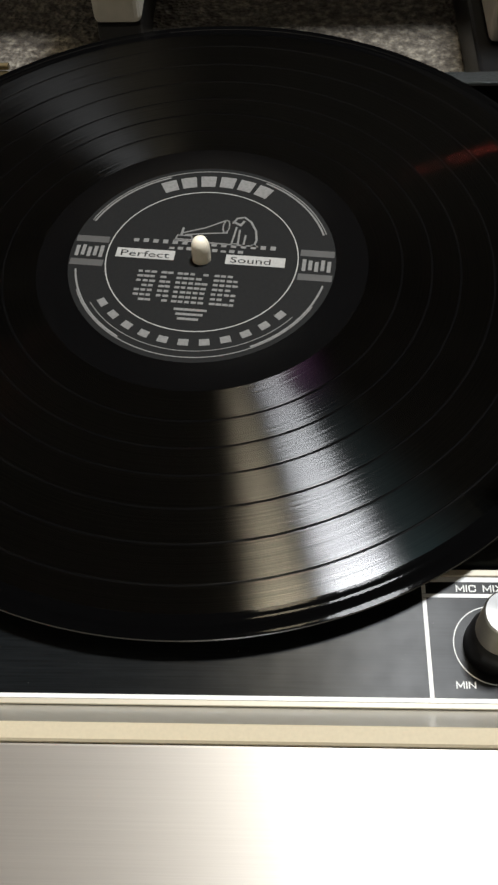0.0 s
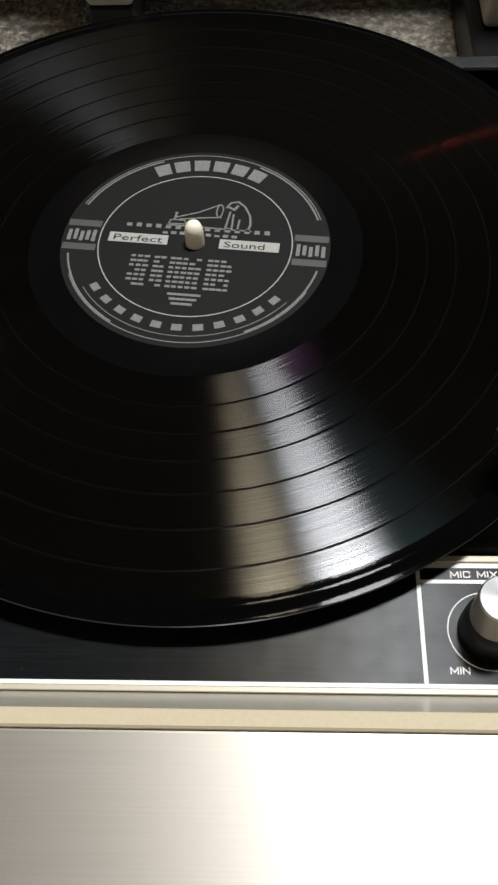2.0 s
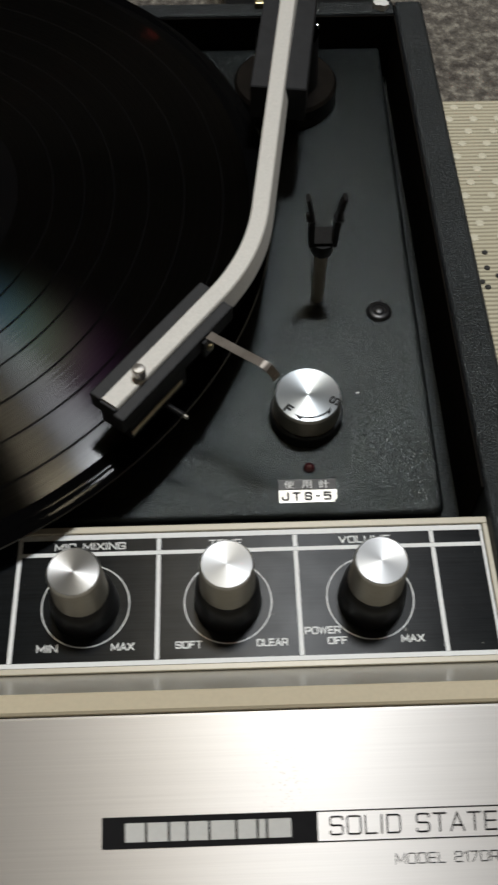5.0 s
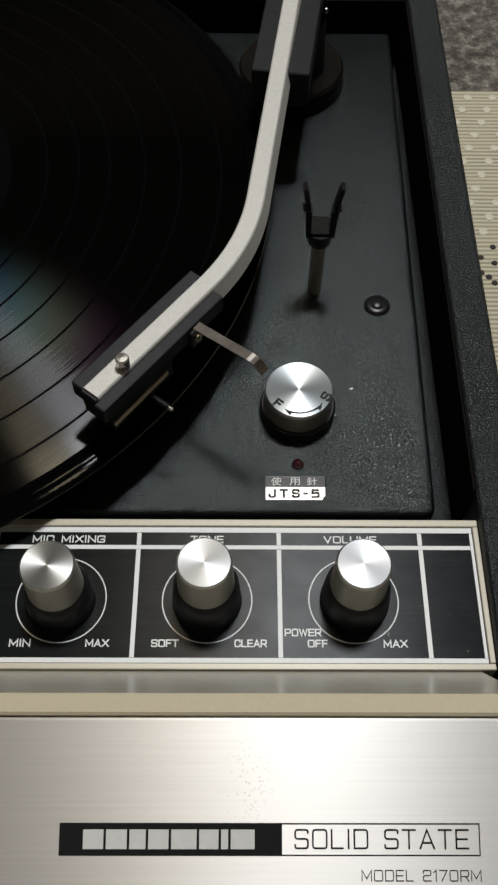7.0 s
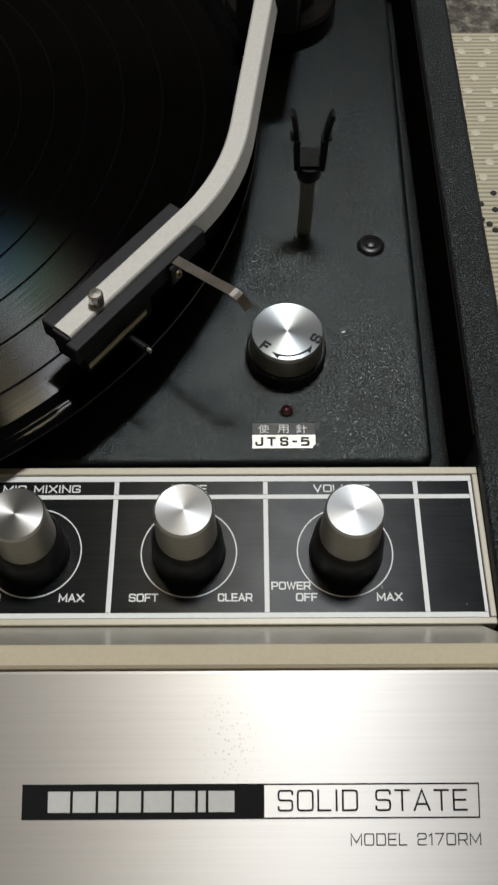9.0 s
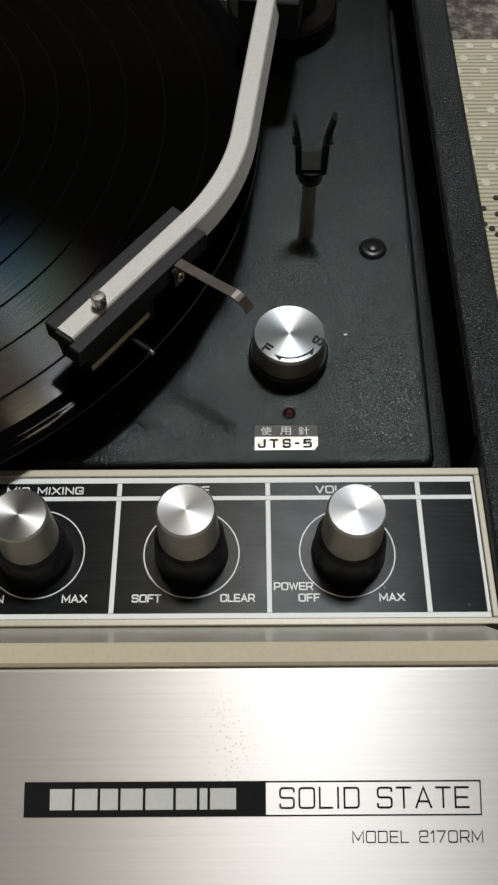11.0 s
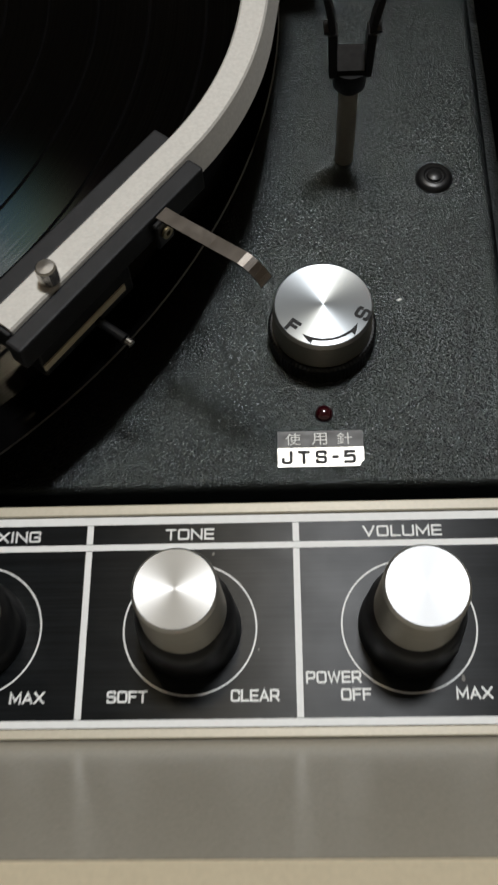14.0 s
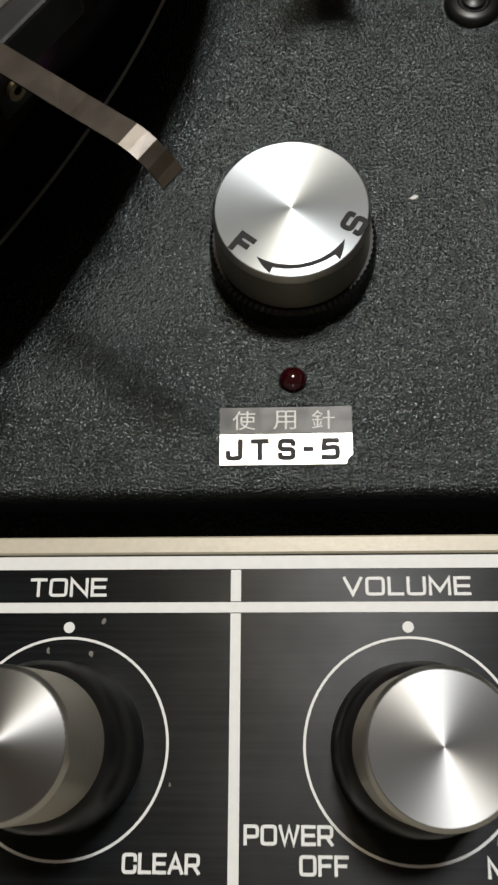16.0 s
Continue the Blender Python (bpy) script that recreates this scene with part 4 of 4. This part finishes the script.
def torn_tape():
    bm = bmesh.new()
    rnd = random.Random(4)
    pts = [(0.0392 + 0.0040 + rnd.uniform(0.0028, 0.0043) * math.cos(k * 0.449), 0.2150 + rnd.uniform(0.0028, 0.0046) * math.sin(k * 0.449)) for k in range(14)]
    c = bm.verts.new((0.0435, 0.2150, RIM + 0.0022))
    ring = [bm.verts.new((x, y, RIM + 0.0004 + rnd.uniform(0, 0.0026))) for x, y in pts]
    low = [bm.verts.new((x, y, RIM)) for x, y in pts]
    n = len(pts)
    for i in range(n):
        bm.faces.new((ring[i], ring[(i + 1) % n], c))
        bm.faces.new((low[i], low[(i + 1) % n], ring[(i + 1) % n], ring[i]))
    bm.faces.new(low)
    tagged(part("torn_tape", bm, PRINT), "crumpled scrap of white tape on the case rim", "tape")


torn_tape()


# ---- the record ----
def vinyl_record():
    gaps = (0.0742, 0.0850, 0.0954, 0.1074, 0.1198, 0.1334)
    top = 0.0
    prof, mats = [(0.0036, -0.0018), (0.0036, top), (0.0500, top), (0.0515, top - 0.0003), (0.0610, top - 0.0003), (0.0618, top - 0.0003)], [1, 1, 1, 1, 1]
    for g in gaps:
        prof += [(g - 0.0004, top - 0.0003), (g - 0.00025, top - 0.00045), (g + 0.00025, top - 0.00045), (g + 0.0004, top - 0.0003)]
        mats += [0, 1, 1, 1]
    # lead-in: a smooth shoulder that falls away, a shallow step and the thin rim
    prof += [(0.1425, top - 0.0003), (0.1428, top - 0.00034), (0.1445, top - 0.00036), (0.1460, top - 0.00041), (0.1468, top - 0.00060), (0.1476, top - 0.00085), (0.1494, top - 0.00092),
             (0.1502, top - 0.0010), (0.1505, top - 0.0013), (0.1502, top - 0.0017), (0.1475, top - 0.0020), (0.0036, top - 0.0018)]
    mats += [0, 2, 2, 2, 2, 2, 2, 2, 3, 3, 2, 1, 1]
    rec = part("vinyl_record", lathe(prof, 256, mats), (GROOVE, VINYL, BEAD, RIM_GLOSS), None, "", True)
    rec.location = (-0.1581, 0.0989, 0.0203)
    rec.rotation_euler.z = radians(-6)
    tagged(rec, "black vinyl long-playing record with a dark grey label", "record")
    label = part("label", ring_band(0.0037, 0.0499, 0.00002, 0.00014), PAPER, rec, "dark grey paper label printed in silver")
    t0, t1 = 0.00015, 0.00020
    def ink(name, bm, lab="", mat=SILVER_PRINT):
        return part(name, bm, mat, label, lab)
    ink("ring_line", ring_band(0.0357, 0.0361, t0, t1), "thin silver ring", LABEL_LIGHT)
    for a0, a1 in ((20, 66), (114, 160), (192, 240), (300, 348)):
        ink("arc_line", ring_band(0.0466, 0.0473, t0, t1, a0, a1, 24))
    ink("arc_line", ring_band(0.0478, 0.0482, t0, t1, 20, 160, 48))
    ink("arc_line", ring_band(0.0474, 0.0478, t0, t1, 205, 335, 48))
    ink("arc_line", ring_band(0.0446, 0.0449, t0, t1, 215, 325, 48))
    for a in np.linspace(116, 64, 6):
        ink("brand_block", ring_band(0.0392, 0.0452, t0, t1, a - 4.0, a + 4.0, 5), "silver block standing for a brand letter")
    for a in np.linspace(218, 322, 11):
        ink("printed_bar", ring_band(0.0395, 0.0424, t0, t1, a - 2.6, a + 2.6, 4))
    for s in (-1, 1):
        for y in (-0.0060, 0.0062):
            ink("side_band", box(min(s * 0.0364, s * 0.0490), max(s * 0.0364, s * 0.0490), y - 0.0016, y + 0.0016, t0, t1), "grey side band", plain("grey_band", (0.038, 0.038, 0.037), 0.6))
        for k in range(5):
            x = s * (0.0375 + 0.0023 * k)
            ink("printed_bar", box(min(x, x + s * 0.0014), max(x, x + s * 0.0014), -0.0030 + 0.0006 * (k % 2), 0.0030 - 0.0005 * (k % 3), t0, t1))
    # picture mark as plain shapes
    def line_mark(pts, width):
        bm = bmesh.new()
        stroke_line(bm, pts, width, t0, t1)
        ink("picture_mark", bm)
    line_mark([(-0.0118, 0.0084), (0.0198, 0.0078)], 0.0007)
    line_mark([(-0.0115, 0.0092), (-0.0050, 0.0092), (-0.0056, 0.0112), (-0.0110, 0.0112), (-0.0115, 0.0092)], 0.0005)
    line_mark([(-0.0096, 0.0116), (-0.0094, 0.0150)], 0.0009)
    line_mark([(-0.0088, 0.0128), (-0.0010, 0.0160), (0.0062, 0.0206)], 0.0006)
    line_mark([(-0.0080, 0.0116), (0.0010, 0.0132), (0.0076, 0.0140)], 0.0006)
    line_mark([(0.0068 + 0.0012 * math.cos(k * 0.524), 0.0174 + 0.0034 * math.sin(k * 0.524)) for k in range(13)], 0.0005)
    line_mark([(0.0092, 0.0196), (0.0104, 0.0222), (0.0132, 0.0230), (0.0160, 0.0206), (0.0184, 0.0160), (0.0192, 0.0112), (0.0186, 0.0082)], 0.0008)
    line_mark([(0.0100, 0.0198), (0.0122, 0.0186), (0.0132, 0.0206)], 0.0010)
    for x0, x1 in ((0.0108, 0.0100), (0.0122, 0.0124), (0.0148, 0.0146)):
        line_mark([(x0, 0.0172 - (x0 - 0.0108)), (x1, 0.0086)], 0.0007)
    for x0, word, w in ((-0.0325, "Perfect", 0.0185), (0.0090, "Sound", 0.0150)):
        ink("word_box", box(x0, x0 + 0.0222, -0.0021, 0.0027, t0, t1), "silver box with a dark word", LABEL_LIGHT)
        part("lettering", moved(lettering(word, 0.0030, w, depth=0.00004), pose(x0 + 0.0018, -0.0013, t1 + 0.00002)), INK, label, "dark word " + word)
    rnd = random.Random(3)
    for x in np.linspace(-0.026, 0.026, 15):
        ink("printed_bar", box(x - 0.0011, x + 0.0009, 0.0064, 0.0064 + rnd.uniform(0.0014, 0.0024), t0, t1))
    for x in np.linspace(-0.012, 0.014, 9):
        ink("printed_bar", box(x - 0.0010, x + 0.0010, 0.0036, 0.0036 + rnd.uniform(0.0010, 0.0017), t0, t1))
    for row in range(7):
        y = -0.0085 - row * 0.0023
        for x0, n in ((-0.0222, 3), (-0.0136, 2), (-0.0076, 5), (0.0062, 4)):
            for k in range(n):
                if rnd.random() < 0.9:
                    x = x0 + k * 0.0024
                    ink("printed_bar", box(x, x + rnd.uniform(0.0016, 0.0022), y - 0.0006, y + 0.0005, t0, t1))
    for row in range(3):
        y = -0.0258 - row * 0.0022
        ink("printed_bar", box(-0.006 + row * 0.001, 0.006 - row * 0.0012, y - 0.0006, y + 0.0005, t0, t1))


vinyl_record()


# ---- behind the player ----
def shading_board():
    """An unseen dark board added to shade the carpet behind the player, over pale posts with black shoes."""
    stand = part("shading_board", box(-0.55, 0.42, 0.398, 0.80, 0.100, 0.124, 0.004), DARKWOOD)
    tagged(stand, "unseen dark board added to shade the carpet, over pale posts behind the player", "stand")
    for x0, x1, y0 in ((-0.2415, -0.2130, 0.361), (-0.014, 0.016, 0.335)):
        part("post", box(x0, x1, y0, 0.470, -0.049, 0.0995, 0.004, 3), WHITE, stand, "pale grey plastic post")
    part("shoe", box(-0.2405, -0.2140, 0.363, 0.465, GROUND, -0.0495, 0.002), BLACK, stand, "black shoe of the post")
    part("shoe", box(-0.021, 0.068, 0.268, 0.475, GROUND, -0.0495, 0.002), BLACK, stand, "black shoe of the post")


shading_board()
